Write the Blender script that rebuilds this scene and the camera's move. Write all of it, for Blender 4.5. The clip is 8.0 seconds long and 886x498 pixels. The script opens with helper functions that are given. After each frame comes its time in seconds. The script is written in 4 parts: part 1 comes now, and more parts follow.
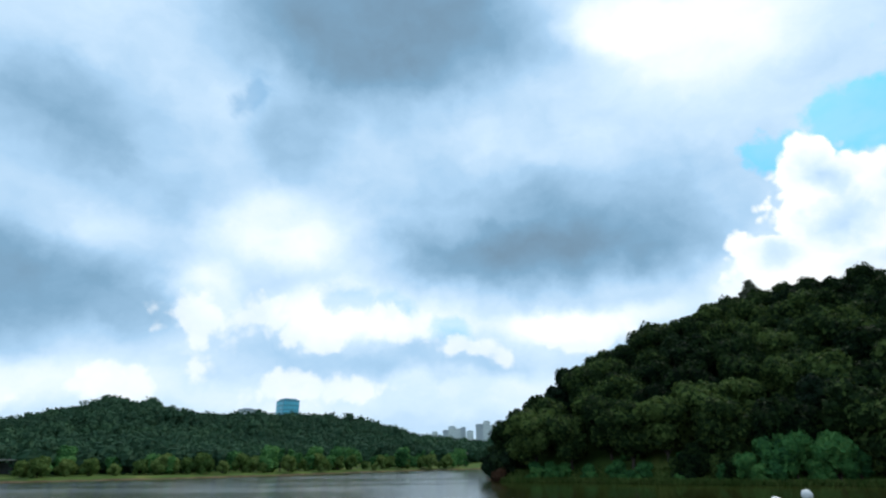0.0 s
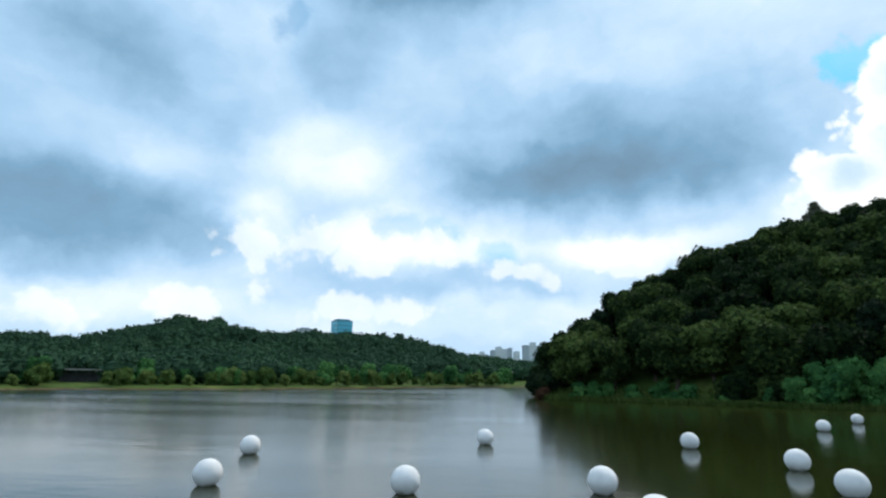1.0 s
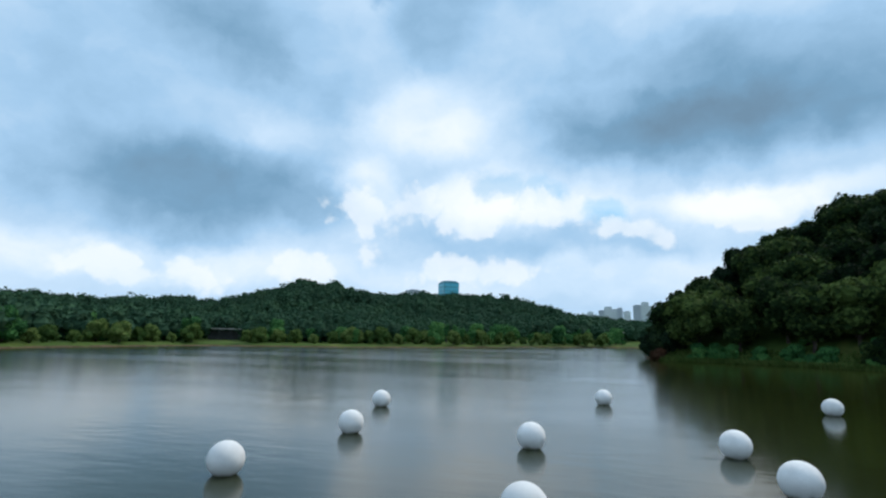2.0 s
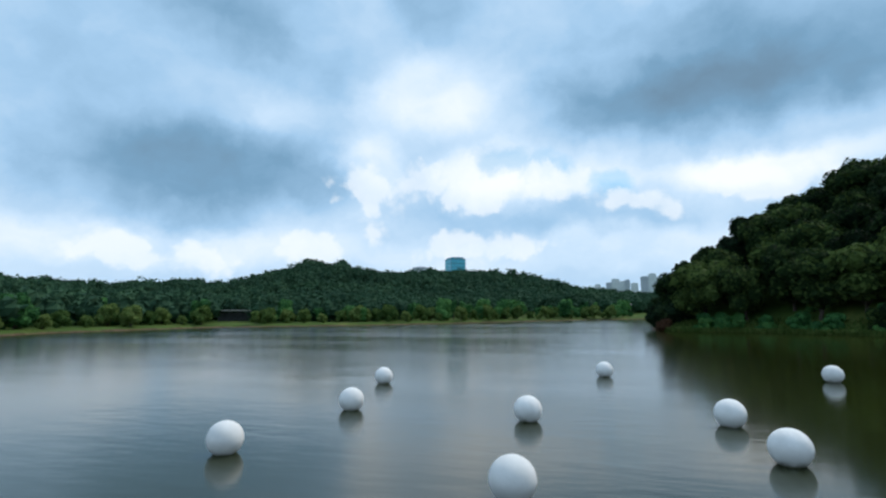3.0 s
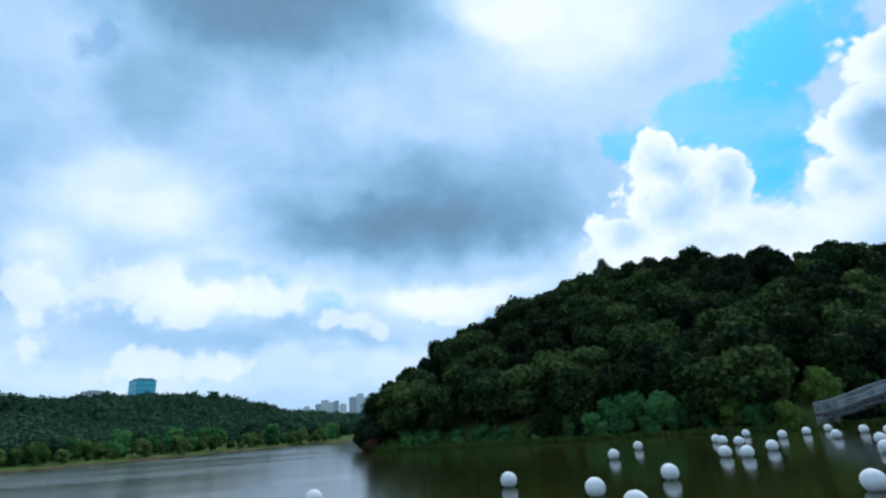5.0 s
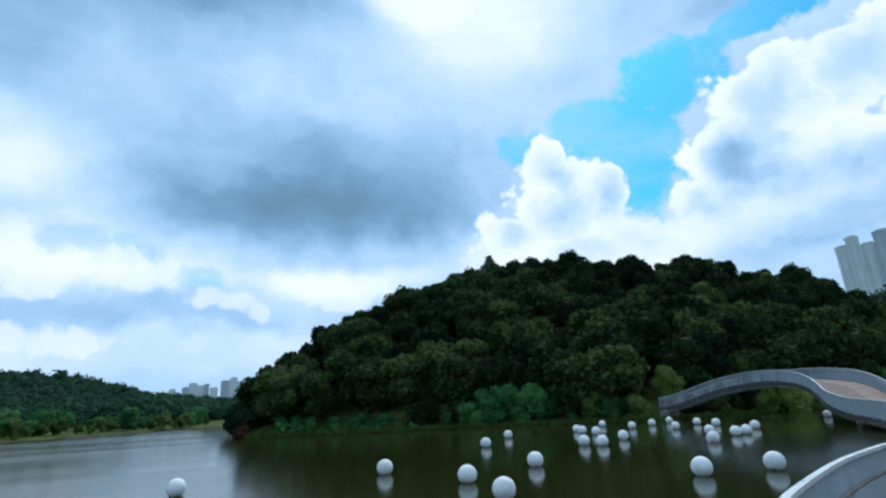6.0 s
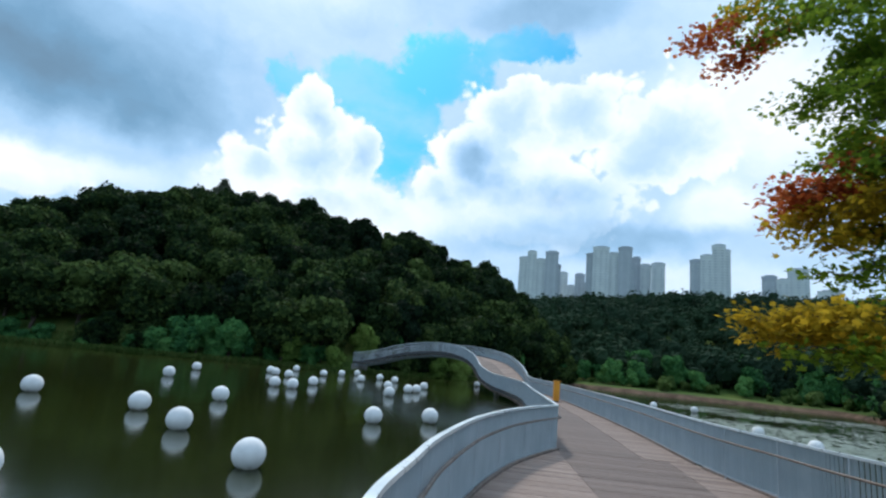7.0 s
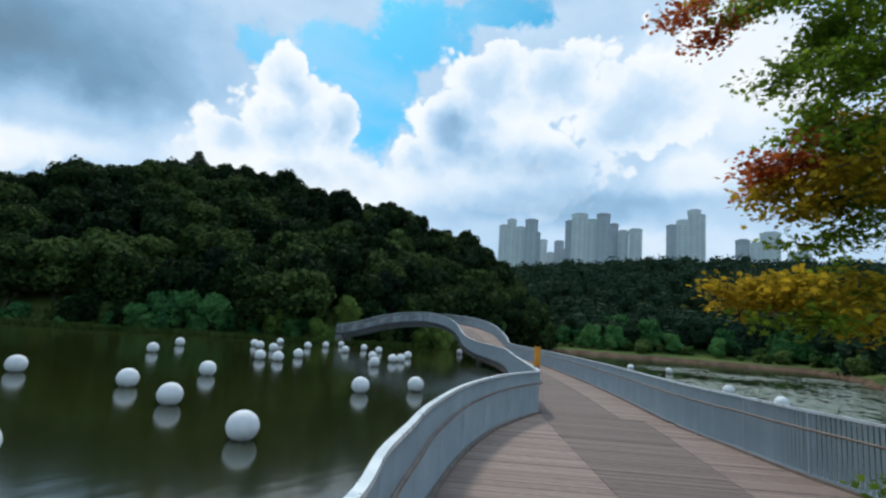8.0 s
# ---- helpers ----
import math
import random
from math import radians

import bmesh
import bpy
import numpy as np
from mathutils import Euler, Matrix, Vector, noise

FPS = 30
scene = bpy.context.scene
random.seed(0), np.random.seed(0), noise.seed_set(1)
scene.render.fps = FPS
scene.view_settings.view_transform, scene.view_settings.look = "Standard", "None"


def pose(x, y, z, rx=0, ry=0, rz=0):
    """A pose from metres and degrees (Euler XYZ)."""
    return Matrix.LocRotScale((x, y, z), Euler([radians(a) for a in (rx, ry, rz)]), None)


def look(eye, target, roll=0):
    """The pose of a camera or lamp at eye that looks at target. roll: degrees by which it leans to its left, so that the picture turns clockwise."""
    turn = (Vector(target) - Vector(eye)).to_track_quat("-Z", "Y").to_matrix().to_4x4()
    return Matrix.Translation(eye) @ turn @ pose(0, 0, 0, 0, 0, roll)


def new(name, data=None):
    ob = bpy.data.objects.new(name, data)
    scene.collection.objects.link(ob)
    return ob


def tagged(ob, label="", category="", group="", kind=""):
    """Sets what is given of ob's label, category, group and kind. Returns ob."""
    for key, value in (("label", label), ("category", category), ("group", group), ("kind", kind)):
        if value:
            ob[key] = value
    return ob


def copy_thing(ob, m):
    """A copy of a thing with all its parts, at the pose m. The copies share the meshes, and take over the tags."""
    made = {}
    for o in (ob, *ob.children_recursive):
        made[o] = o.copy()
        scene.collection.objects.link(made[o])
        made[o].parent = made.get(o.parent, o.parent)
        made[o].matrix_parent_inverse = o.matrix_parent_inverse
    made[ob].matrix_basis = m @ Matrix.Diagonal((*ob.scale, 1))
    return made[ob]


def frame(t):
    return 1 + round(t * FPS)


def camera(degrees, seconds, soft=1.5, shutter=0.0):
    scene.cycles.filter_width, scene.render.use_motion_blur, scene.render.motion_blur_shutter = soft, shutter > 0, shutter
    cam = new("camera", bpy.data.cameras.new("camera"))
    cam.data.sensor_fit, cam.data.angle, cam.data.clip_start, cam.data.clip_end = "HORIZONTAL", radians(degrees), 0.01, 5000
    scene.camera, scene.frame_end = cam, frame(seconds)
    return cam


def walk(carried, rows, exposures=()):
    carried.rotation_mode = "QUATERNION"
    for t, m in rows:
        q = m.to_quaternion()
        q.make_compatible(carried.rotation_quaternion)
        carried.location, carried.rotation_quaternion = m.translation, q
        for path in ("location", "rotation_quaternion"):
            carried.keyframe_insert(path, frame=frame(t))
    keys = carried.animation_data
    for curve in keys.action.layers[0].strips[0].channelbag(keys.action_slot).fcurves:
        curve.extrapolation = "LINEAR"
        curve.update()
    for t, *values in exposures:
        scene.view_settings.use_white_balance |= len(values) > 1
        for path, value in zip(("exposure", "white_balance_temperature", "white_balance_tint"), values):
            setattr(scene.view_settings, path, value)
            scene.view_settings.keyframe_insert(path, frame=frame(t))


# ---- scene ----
# ================= camera =================
cam = camera(79.84, 8.0, soft=2.3)
PATH = [
    (0.0, pose(-0.06, 0.11, 2.88, 111.98, 0.70, 0.89)),
    (0.5, pose(0.40, 0.16, 2.86, 107.77, 0.52, 1.64)),
    (1.0, pose(0.27, 0.41, 2.86, 103.91, -0.47, 5.84)),
    (1.5, pose(0.02, 0.03, 2.85, 100.21, -1.59, 15.39)),
    (1.7, pose(-0.09, -0.10, 2.87, 99.92, -1.32, 16.99)),
    (2.8, pose(0.06, -0.10, 2.96, 97.58, 0.54, 16.74)),
    (3.0, pose(0.26, 0.01, 2.94, 97.06, 0.54, 18.01)),
    (3.5, pose(0.49, 0.08, 2.88, 99.73, 0.42, 13.70)),
    (4.0, pose(0.45, 0.21, 2.85, 104.57, 0.56, -0.69)),
    (4.2, pose(0.32, 0.36, 2.84, 106.84, 0.40, -2.45)),
    (5.3, pose(-0.06, -0.12, 2.89, 109.22, 4.33, -14.06)),
    (5.5, pose(-0.12, -0.13, 2.88, 109.85, 4.05, -14.59)),
    (6.0, pose(-0.11, -0.06, 2.93, 106.73, 2.84, -24.51)),
    (6.5, pose(-0.19, -0.15, 2.91, 103.59, -1.34, -39.18)),
    (6.8, pose(-0.15, -0.09, 2.91, 103.09, -3.12, -49.24)),
    (7.0, pose(-0.30, -0.17, 2.90, 101.91, -5.63, -55.39)),
    (7.5, pose(-0.70, -0.25, 2.93, 99.74, -6.44, -59.93)),
    (8.0, pose(-0.62, -0.26, 2.95, 98.78, -4.23, -57.31)),
]
walk(cam, PATH, [(0.0, 0.2, 6550, 10), (1.0, 0.2, 6500, 10), (1.7, 0.06, 6350, 10), (3.5, 0.06, 6350, 10), (4.2, 0.08, 6150, 10), (5.5, 0.04, 5800, 9),
                (6.5, 0.10, 5900, 9), (7.0, 0.17, 6150, 10), (7.5, 0.06, 6250, 10), (8.0, 0.0, 6350, 10)])

# ================= sky and sun =================
SUN_AZ, SUN_EL = 38.0, 52.0          # degrees clockwise from +y, and above the horizon


def toward(az, el):
    a, e = radians(az), radians(el)
    return Vector((math.sin(a) * math.cos(e), math.cos(a) * math.cos(e), math.sin(e)))


sun = new("sun", bpy.data.lights.new("sun", "SUN"))
sun.data.energy, sun.data.angle, sun.data.color = 2.0, radians(8), (1.0, 0.92, 0.80)
sun.matrix_world = look((0, 0, 60), Vector((0, 0, 60)) - toward(SUN_AZ, SUN_EL))

world = bpy.data.worlds.new("sky")
scene.world = world
world.use_nodes = True


class Nodes:
    """Short hand for building a node tree."""

    def __init__(self, tree):
        self.tree = tree
        tree.nodes.clear()

    def add(self, kind, inputs=(), **props):
        n = self.tree.nodes.new("ShaderNode" + kind)
        for k, v in props.items():
            setattr(n, k, v)
        for k, v in (inputs.items() if isinstance(inputs, dict) else enumerate(inputs)):
            if isinstance(v, bpy.types.NodeSocket):
                self.tree.links.new(v, n.inputs[k])
            elif v is not None:
                n.inputs[k].default_value = v
        return n

    def math(self, op, a, b=0.0, clamp=False):
        return self.add("Math", (a, b), operation=op, use_clamp=clamp).outputs[0]

    def vec(self, op, a, b=(0, 0, 0)):
        n = self.add("VectorMath", (a, b), operation=op)
        return n.outputs[1] if op in ("LENGTH", "DISTANCE", "DOT_PRODUCT") else n.outputs[0]

    def noise(self, vector, scale, detail=4.0, rough=0.55, colour=False):
        n = self.add("TexNoise", {"Vector": vector, "Scale": scale, "Detail": detail, "Roughness": rough})
        return n.outputs["Color" if colour else "Fac"]

    def ramp(self, fac, stops, ease="EASE"):
        n = self.add("ValToRGB", (fac,))
        n.color_ramp.interpolation = ease
        e = n.color_ramp.elements
        while len(e) < len(stops):
            e.new(0.5)
        for s, (p, c) in zip(e, stops):
            s.position, s.color = p, (*c, 1.0)
        return n.outputs[0]

    def mix(self, fac, a, b, kind="MIX"):
        n = self.add("Mix", data_type="RGBA", blend_type=kind)
        for k, v in ((0, fac), (6, a), (7, b)):
            if isinstance(v, bpy.types.NodeSocket):
                self.tree.links.new(v, n.inputs[k])
            else:
                n.inputs[k].default_value = v if k == 0 else (*v, 1.0)
        return n.outputs[2]

    def range(self, v, a, b, c=0.0, d=1.0, smooth=True):
        n = self.add("MapRange", (v, a, b, c, d), interpolation_type="SMOOTHSTEP" if smooth else "LINEAR")
        return n.outputs[0]


def build_sky():
    n = Nodes(world.node_tree)
    d = n.add("TexCoord").outputs["Generated"]
    xyz = n.add("SeparateXYZ", (d,)).outputs
    az = n.math("MULTIPLY", n.math("ARCTAN2", xyz[0], xyz[1]), 180 / math.pi)
    el = n.math("MULTIPLY", n.math("ARCSINE", xyz[2]), 180 / math.pi)
    # shifts in degrees at two sizes, for wandering outlines
    big = n.add("SeparateXYZ", (n.vec("SUBTRACT", n.noise(d, 4.0, 3.0, colour=True), (0.5, 0.5, 0.5)),)).outputs
    fine = n.vec("SUBTRACT", n.noise(d, 13.0, 5.0, 0.6, colour=True), (0.5, 0.5, 0.5))
    small = n.add("SeparateXYZ", (fine,)).outputs

    def shifted(broad, narrow):
        a = n.math("ADD", az, n.math("ADD", n.math("MULTIPLY", big[0], broad), n.math("MULTIPLY", small[0], narrow)))
        e = n.math("ADD", el, n.math("ADD", n.math("MULTIPLY", big[2], broad * 0.6), n.math("MULTIPLY", small[2], narrow * 0.7)))
        return n.add("CombineXYZ", (a, e, 0.0)).outputs[0]

    def inside(place, a, e, wide, tall):
        """1 in the middle of an oval of sky, 0 on its outline, negative outside."""
        q = n.vec("MULTIPLY", n.vec("SUBTRACT", place, (a, e, 0.0)), (1.0 / wide, 1.0 / tall, 0.0))
        return n.math("SUBTRACT", 1.0, n.vec("LENGTH", q))

    def union(place, ovals):
        out = None
        for a, e, wide, tall in ovals:
            q = inside(place, a, e, wide, tall)
            out = q if out is None else n.math("MAXIMUM", out, q)
        return out

    soft, mid, crisp = shifted(14.0, 5.0), shifted(7.0, 4.0), shifted(2.0, 2.0)
    # the high deck: thin parts bright, thick parts dark
    stretched = n.vec("ADD", n.vec("MULTIPLY", d, (1.0, 1.0, 2.1)), n.vec("MULTIPLY", fine, (0.12, 0.12, 0.12)))
    tone = n.math("ADD", 0.46, n.math("MULTIPLY", n.noise(stretched, 3.1, 6.0, 0.52), 0.36))
    for a, e, wide, tall, gain in THICK:
        tone = n.math("ADD", tone, n.math("MULTIPLY", n.range(inside(soft, a, e, wide, tall), 0.0, 0.75), gain))
    for a, e, wide, tall, gain in THIN:
        tone = n.math("ADD", tone, n.math("MULTIPLY", n.range(inside(mid, a, e, wide, tall), 0.0, 0.7), gain))
    puffs = n.vec("ADD", n.vec("MULTIPLY", d, (1.0, 1.0, 1.7)), n.vec("MULTIPLY", fine, (0.1, 0.1, 0.1)))
    grain = n.math("SUBTRACT", n.noise(puffs, 7.5, 6.0, 0.55), 0.5)
    tone = n.math("ADD", tone, n.math("MULTIPLY", grain, 0.28), clamp=True)
    shades = [(0.0, (0.15, 0.235, 0.32)), (0.25, (0.195, 0.36, 0.525)), (0.5, (0.37, 0.58, 0.80)),
              (0.72, (0.60, 0.77, 0.94)), (0.9, (0.85, 0.925, 0.985)), (1.0, (0.95, 0.985, 1.0))]
    cloud = n.ramp(tone, shades, "LINEAR")
    # ragged openings to the clear sky
    ragged = n.math("MULTIPLY", n.math("SUBTRACT", n.noise(d, 11.0, 7.0, 0.62), 0.5), 1.7)
    opened = n.range(n.math("ADD", union(mid, GAPS), ragged), 0.10, 0.42)
    wisps = n.math("MULTIPLY", n.math("SUBTRACT", n.noise(d, 15.0, 4.0, 0.55), 0.5), 1.8)
    faint = n.range(n.math("ADD", union(mid, FAINT_GAPS), wisps), 0.15, 0.75, 0.0, 0.42)
    opened = n.math("MAXIMUM", opened, faint)
    veiled = n.range(n.noise(n.vec("MULTIPLY", d, (1.0, 1.0, 2.0)), 5.0, 5.0), 0.36, 0.66, 1.0, 0.62)
    cover = n.math("SUBTRACT", 1.0, n.math("MULTIPLY", opened, veiled), clamp=True)
    # heaped clouds in front, with rounded heads and bright rims
    bend = n.vec("ADD", d, n.vec("MULTIPLY", fine, (0.05, 0.05, 0.05)))
    heads = 0.0
    for scale, gain in ((13.0, 0.75), (30.0, 0.36), (66.0, 0.18)):
        cell = n.add("TexVoronoi", {"Vector": bend, "Scale": scale}).outputs["Distance"]
        heads = n.math("ADD", heads, n.math("MULTIPLY", n.math("SUBTRACT", 0.42, cell), gain))
    east = n.math("ADD", union(crisp, HEAPS_EAST), heads)
    west = n.math("ADD", union(mid, HEAPS_WEST), n.math("MULTIPLY", heads, 1.3))
    # crisp heads, feet that melt into the deck; the far western heaps are faint
    foot = n.range(n.math("ADD", el, n.math("MULTIPLY", small[1], 8.0)), 13.0, 20.0, 0.25, 1.0)
    heaped = n.math("MAXIMUM", n.math("MULTIPLY", n.range(east, 0.0, 0.18), foot), n.math("MULTIPLY", n.range(west, 0.0, 0.42), 0.58))
    depth = n.range(n.math("ADD", union(mid, HEAPS_EAST), n.math("MULTIPLY", heads, 0.7)), 0.15, 0.95)
    lit = n.math("SUBTRACT", 1.0, n.math("MULTIPLY", depth, 0.36))
    for a, e, wide, tall, gain in HOLLOWS:
        lit = n.math("ADD", lit, n.math("MULTIPLY", n.range(inside(mid, a, e, wide, tall), 0.0, 0.8), gain))
    lit = n.math("ADD", lit, n.math("ADD", n.math("MULTIPLY", grain, 0.30), n.math("MULTIPLY", heads, 0.16)), clamp=True)
    heap = n.ramp(lit, shades, "LINEAR")
    air = n.add("TexSky", sky_type="NISHITA", sun_disc=False, sun_elevation=radians(SUN_EL), sun_rotation=radians(SUN_AZ))
    deep = n.mix(1.0, air.outputs[0], (0.36, 1.36, 1.62), "MULTIPLY")
    clear = n.add("Background", {"Color": deep, "Strength": 0.08})
    veil = n.add("Background", {"Color": cloud, "Strength": 1.0})
    front = n.add("Background", {"Color": heap, "Strength": 1.0})
    both = n.add("MixShader", (cover, clear.outputs[0], veil.outputs[0]))
    whole = n.add("MixShader", (heaped, both.outputs[0], front.outputs[0]))
    n.add("OutputWorld", (whole.outputs[0],))


# azimuth, elevation, half width, half height (degrees), gain
THICK = [
    (-10, 44.5, 30, 12.5, -0.50), (-17, 32, 9, 6, -0.22), (-43, 14, 21, 7.5, -0.38), (-46, 25, 24, 13, -0.20), (2, 25, 24, 9, -0.16), (21, 25, 20, 9, -0.24), (6, 20.5, 28, 5.2, -0.26),
    (70, 14, 20, 3, -0.20), (0, 10, 11, 2.8, -0.20), (64, 36, 13, 4, -0.26), (-41, 31, 10, 6, -0.14), (18, 14, 9, 3, -0.06), (-15, 10.8, 10, 2.4, -0.12), (26, 21, 10, 7, -0.12),
]
THIN = [
    (-13, 15.5, 9, 4, 0.30), (-11, 21, 10, 4.2, 0.19), (-19, 23.5, 13, 5, 0.18), (-26, 16, 5, 5, 0.20), (15, 13.6, 13, 2.4, 0.34), (33, 39, 18, 7, 0.27), (23, 43, 10, 5, 0.24), (-41, 21.5, 12, 3.5, 0.12),
    (-46, 6.6, 30, 3.0, 0.16), (0, 6.2, 34, 3.6, 0.12), (87, 26, 13, 10, 0.30), (83, 17, 6, 3, 0.26), (-4, 14, 9, 3, 0.14), (80, 10, 20, 2.5, 0.12), (5, 12, 16, 5, 0.07), (41, 15, 18, 5, 0.32), (60, 18, 14, 6, 0.22),
]
# azimuth, elevation, half width, half height (degrees)
HEAPS_WEST = [(-20.5, 14.6, 6, 3.2), (-13, 13.4, 7, 2.4), (-5, 13.6, 6, 2.6), (-50, 5.8, 6, 2.2), (-42, 5.6, 6, 2.0), (-33, 6, 6, 2.2), (-26, 13, 5, 4), (2, 11.0, 6, 2), (-15, 7.5, 12, 2.4), (14, 12.5, 8, 2.2)]
HEAPS_EAST = [(38, 23.6, 4.6, 3.6), (39, 19.5, 7, 4.5), (44, 20, 3.6, 4.6), (33, 17, 5, 3), (43, 14.5, 11, 4.2),
              (61, 25.6, 8.5, 5.2), (56.5, 22.5, 6, 5), (54.5, 17.5, 7, 4.6), (68, 26.4, 9, 5.2), (77, 24, 11, 7), (66, 18, 14, 6), (47, 15.5, 8, 3.6)]
HOLLOWS = [(58.8, 21, 6.5, 4.6, -0.30), (68, 17.5, 12, 3.5, -0.16), (75, 21, 6, 3.5, -0.10), (43.5, 22, 3, 3, -0.08), (41, 16.5, 8, 3, -0.08), (66, 14, 18, 3, -0.24)]
GAPS = [(43.5, 27.5, 8.5, 5), (48, 23.5, 5, 7), (52, 31, 8, 4.5), (62, 33, 8, 2.2), (36.5, 26, 4.4, 3)]
FAINT_GAPS = [(-24, 36, 3.2, 4), (-11, 16.6, 4.5, 2.2), (-6.5, 15.6, 4.5, 2.2), (0.5, 13, 3.5, 2)]
build_sky()


# ================= materials =================
def material(name, build, **settings):
    m = bpy.data.materials.new(name)
    m.use_nodes = True
    n = Nodes(m.node_tree)
    shader = n.add("BsdfPrincipled")
    for k, v in settings.items():
        shader.inputs[k.replace("_", " ")].default_value = v
    out = n.add("OutputMaterial", (shader.outputs[0],))
    build(n, shader, out)
    return m


def link(n, a, b):
    n.tree.links.new(a, b)


def bumped(n, shader, height, strength, distance):
    b = n.add("Bump", {"Height": height, "Strength": strength, "Distance": distance})
    link(n, b.outputs[0], shader.inputs["Normal"])


def leafy(name, dark, mid, bright, transmit=0.25, scale=0.45, mottle=0.5):
    """Foliage: each leaf or tuft differs, and each tree a little too."""
    def build(n, shader, out):
        leaf = n.add("NewGeometry").outputs["Random Per Island"]
        tree = n.add("ObjectInfo").outputs["Random"]
        p = n.add("TexCoord").outputs["Object"]
        fac = n.math("ADD", n.math("MULTIPLY", leaf, mottle), n.math("MULTIPLY", n.noise(p, scale, 3.0), 1.0 - mottle))
        fac = n.math("ADD", fac, n.math("MULTIPLY", n.math("SUBTRACT", tree, 0.5), 0.6), clamp=True)
        colour = n.ramp(fac, [(0.15, dark), (0.5, mid), (0.9, bright)])
        link(n, colour, shader.inputs["Base Color"])
        thin = n.add("BsdfTranslucent", (colour,))
        link(n, n.add("MixShader", (transmit, shader.outputs[0], thin.outputs[0])).outputs[0], out.inputs[0])
    return material(name, build, Roughness=0.75, Specular_IOR_Level=0.06)


def plain(name, a, b, scale, rough=0.7, bump=0.0, **more):
    def build(n, shader, out):
        p = n.add("TexCoord").outputs["Object"]
        one = n.add("ObjectInfo").outputs["Random"]
        fac = n.math("ADD", n.math("MULTIPLY", n.noise(p, scale, 5.0), 0.6), n.math("MULTIPLY", n.noise(p, scale * 7, 4.0), 0.3))
        fac = n.math("ADD", fac, n.math("MULTIPLY", one, 0.12), clamp=True)
        link(n, n.ramp(fac, [(0.3, a), (0.72, b)]), shader.inputs["Base Color"])
        link(n, n.range(n.noise(p, scale * 3), 0.3, 0.7, rough - 0.1, rough + 0.1), shader.inputs["Roughness"])
        if bump:
            bumped(n, shader, n.noise(p, scale * 9, 5.0), 0.5, bump)
    return material(name, build, **more)


# the wide spread puts shaded gaps and sunlit highlights into the leaf colour
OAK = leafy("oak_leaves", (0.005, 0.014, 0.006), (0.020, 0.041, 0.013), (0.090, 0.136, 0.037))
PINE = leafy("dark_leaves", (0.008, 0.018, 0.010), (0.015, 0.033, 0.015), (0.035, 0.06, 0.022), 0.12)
WILLOW = leafy("willow_leaves", (0.08, 0.14, 0.028), (0.15, 0.23, 0.048), (0.23, 0.31, 0.075))
FRESH = leafy("shrub_leaves", (0.032, 0.105, 0.038), (0.075, 0.205, 0.062), (0.135, 0.29, 0.085))
# aerial haze over the far hills is put into these paler, bluer greens
HAZED = leafy("hazed_far_leaves", (0.032, 0.074, 0.042), (0.050, 0.108, 0.054), (0.092, 0.165, 0.066), 0.15, 0.03, 0.12)
HILLSIDE = leafy("hill_leaves", (0.020, 0.042, 0.024), (0.030, 0.058, 0.029), (0.048, 0.082, 0.034), 0.1, 0.04, 0.08)
BARK = plain("bark", (0.035, 0.026, 0.02), (0.10, 0.078, 0.06), 6.0, 0.9, 0.02)
MAPLE_GREEN = leafy("maple_green", (0.12, 0.20, 0.02), (0.25, 0.34, 0.03), (0.46, 0.46, 0.04), 0.68)
MAPLE_GOLD = leafy("maple_gold", (0.24, 0.18, 0.015), (0.42, 0.29, 0.02), (0.62, 0.44, 0.035), 0.66)
MAPLE_RED = leafy("maple_red", (0.26, 0.045, 0.02), (0.45, 0.11, 0.035), (0.58, 0.26, 0.08), 0.6)


def water_build(n, shader, out):
    p = n.add("NewGeometry").outputs["Position"]
    flat = n.vec("MULTIPLY", p, (0.35, 1.0, 1.0))
    ripple = n.math("ADD", n.math("MULTIPLY", n.noise(flat, 2.2, 3.0), 0.5), n.math("MULTIPLY", n.noise(flat, 0.35, 3.0), 1.2))
    patch = n.range(n.noise(n.vec("MULTIPLY", p, (0.012, 0.05, 1.0)), 1.0, 3.0), 0.42, 0.62)
    lee = n.range(n.add("SeparateXYZ", (p,)).outputs[0], -1.0, 6.0, 1.0, 0.0)    # the open water, outside the island's lee
    calm = n.math("MULTIPLY", n.math("ADD", n.math("MULTIPLY", patch, 0.55), 0.45), lee)
    b = n.add("Bump", {"Height": ripple, "Distance": 0.07})
    link(n, n.range(calm, 0.0, 1.0, 0.09, 0.36), b.inputs["Strength"])
    link(n, b.outputs[0], shader.inputs["Normal"])
    link(n, n.range(calm, 0.0, 1.0, 0.11, 0.19), shader.inputs["Roughness"])
    murk = n.ramp(n.noise(p, 0.05, 3.0), [(0.3, (0.0125, 0.0170, 0.002)), (0.7, (0.019, 0.0245, 0.003))])
    link(n, murk, shader.inputs["Base Color"])


WATER = material("lake_water", water_build, IOR=1.53)


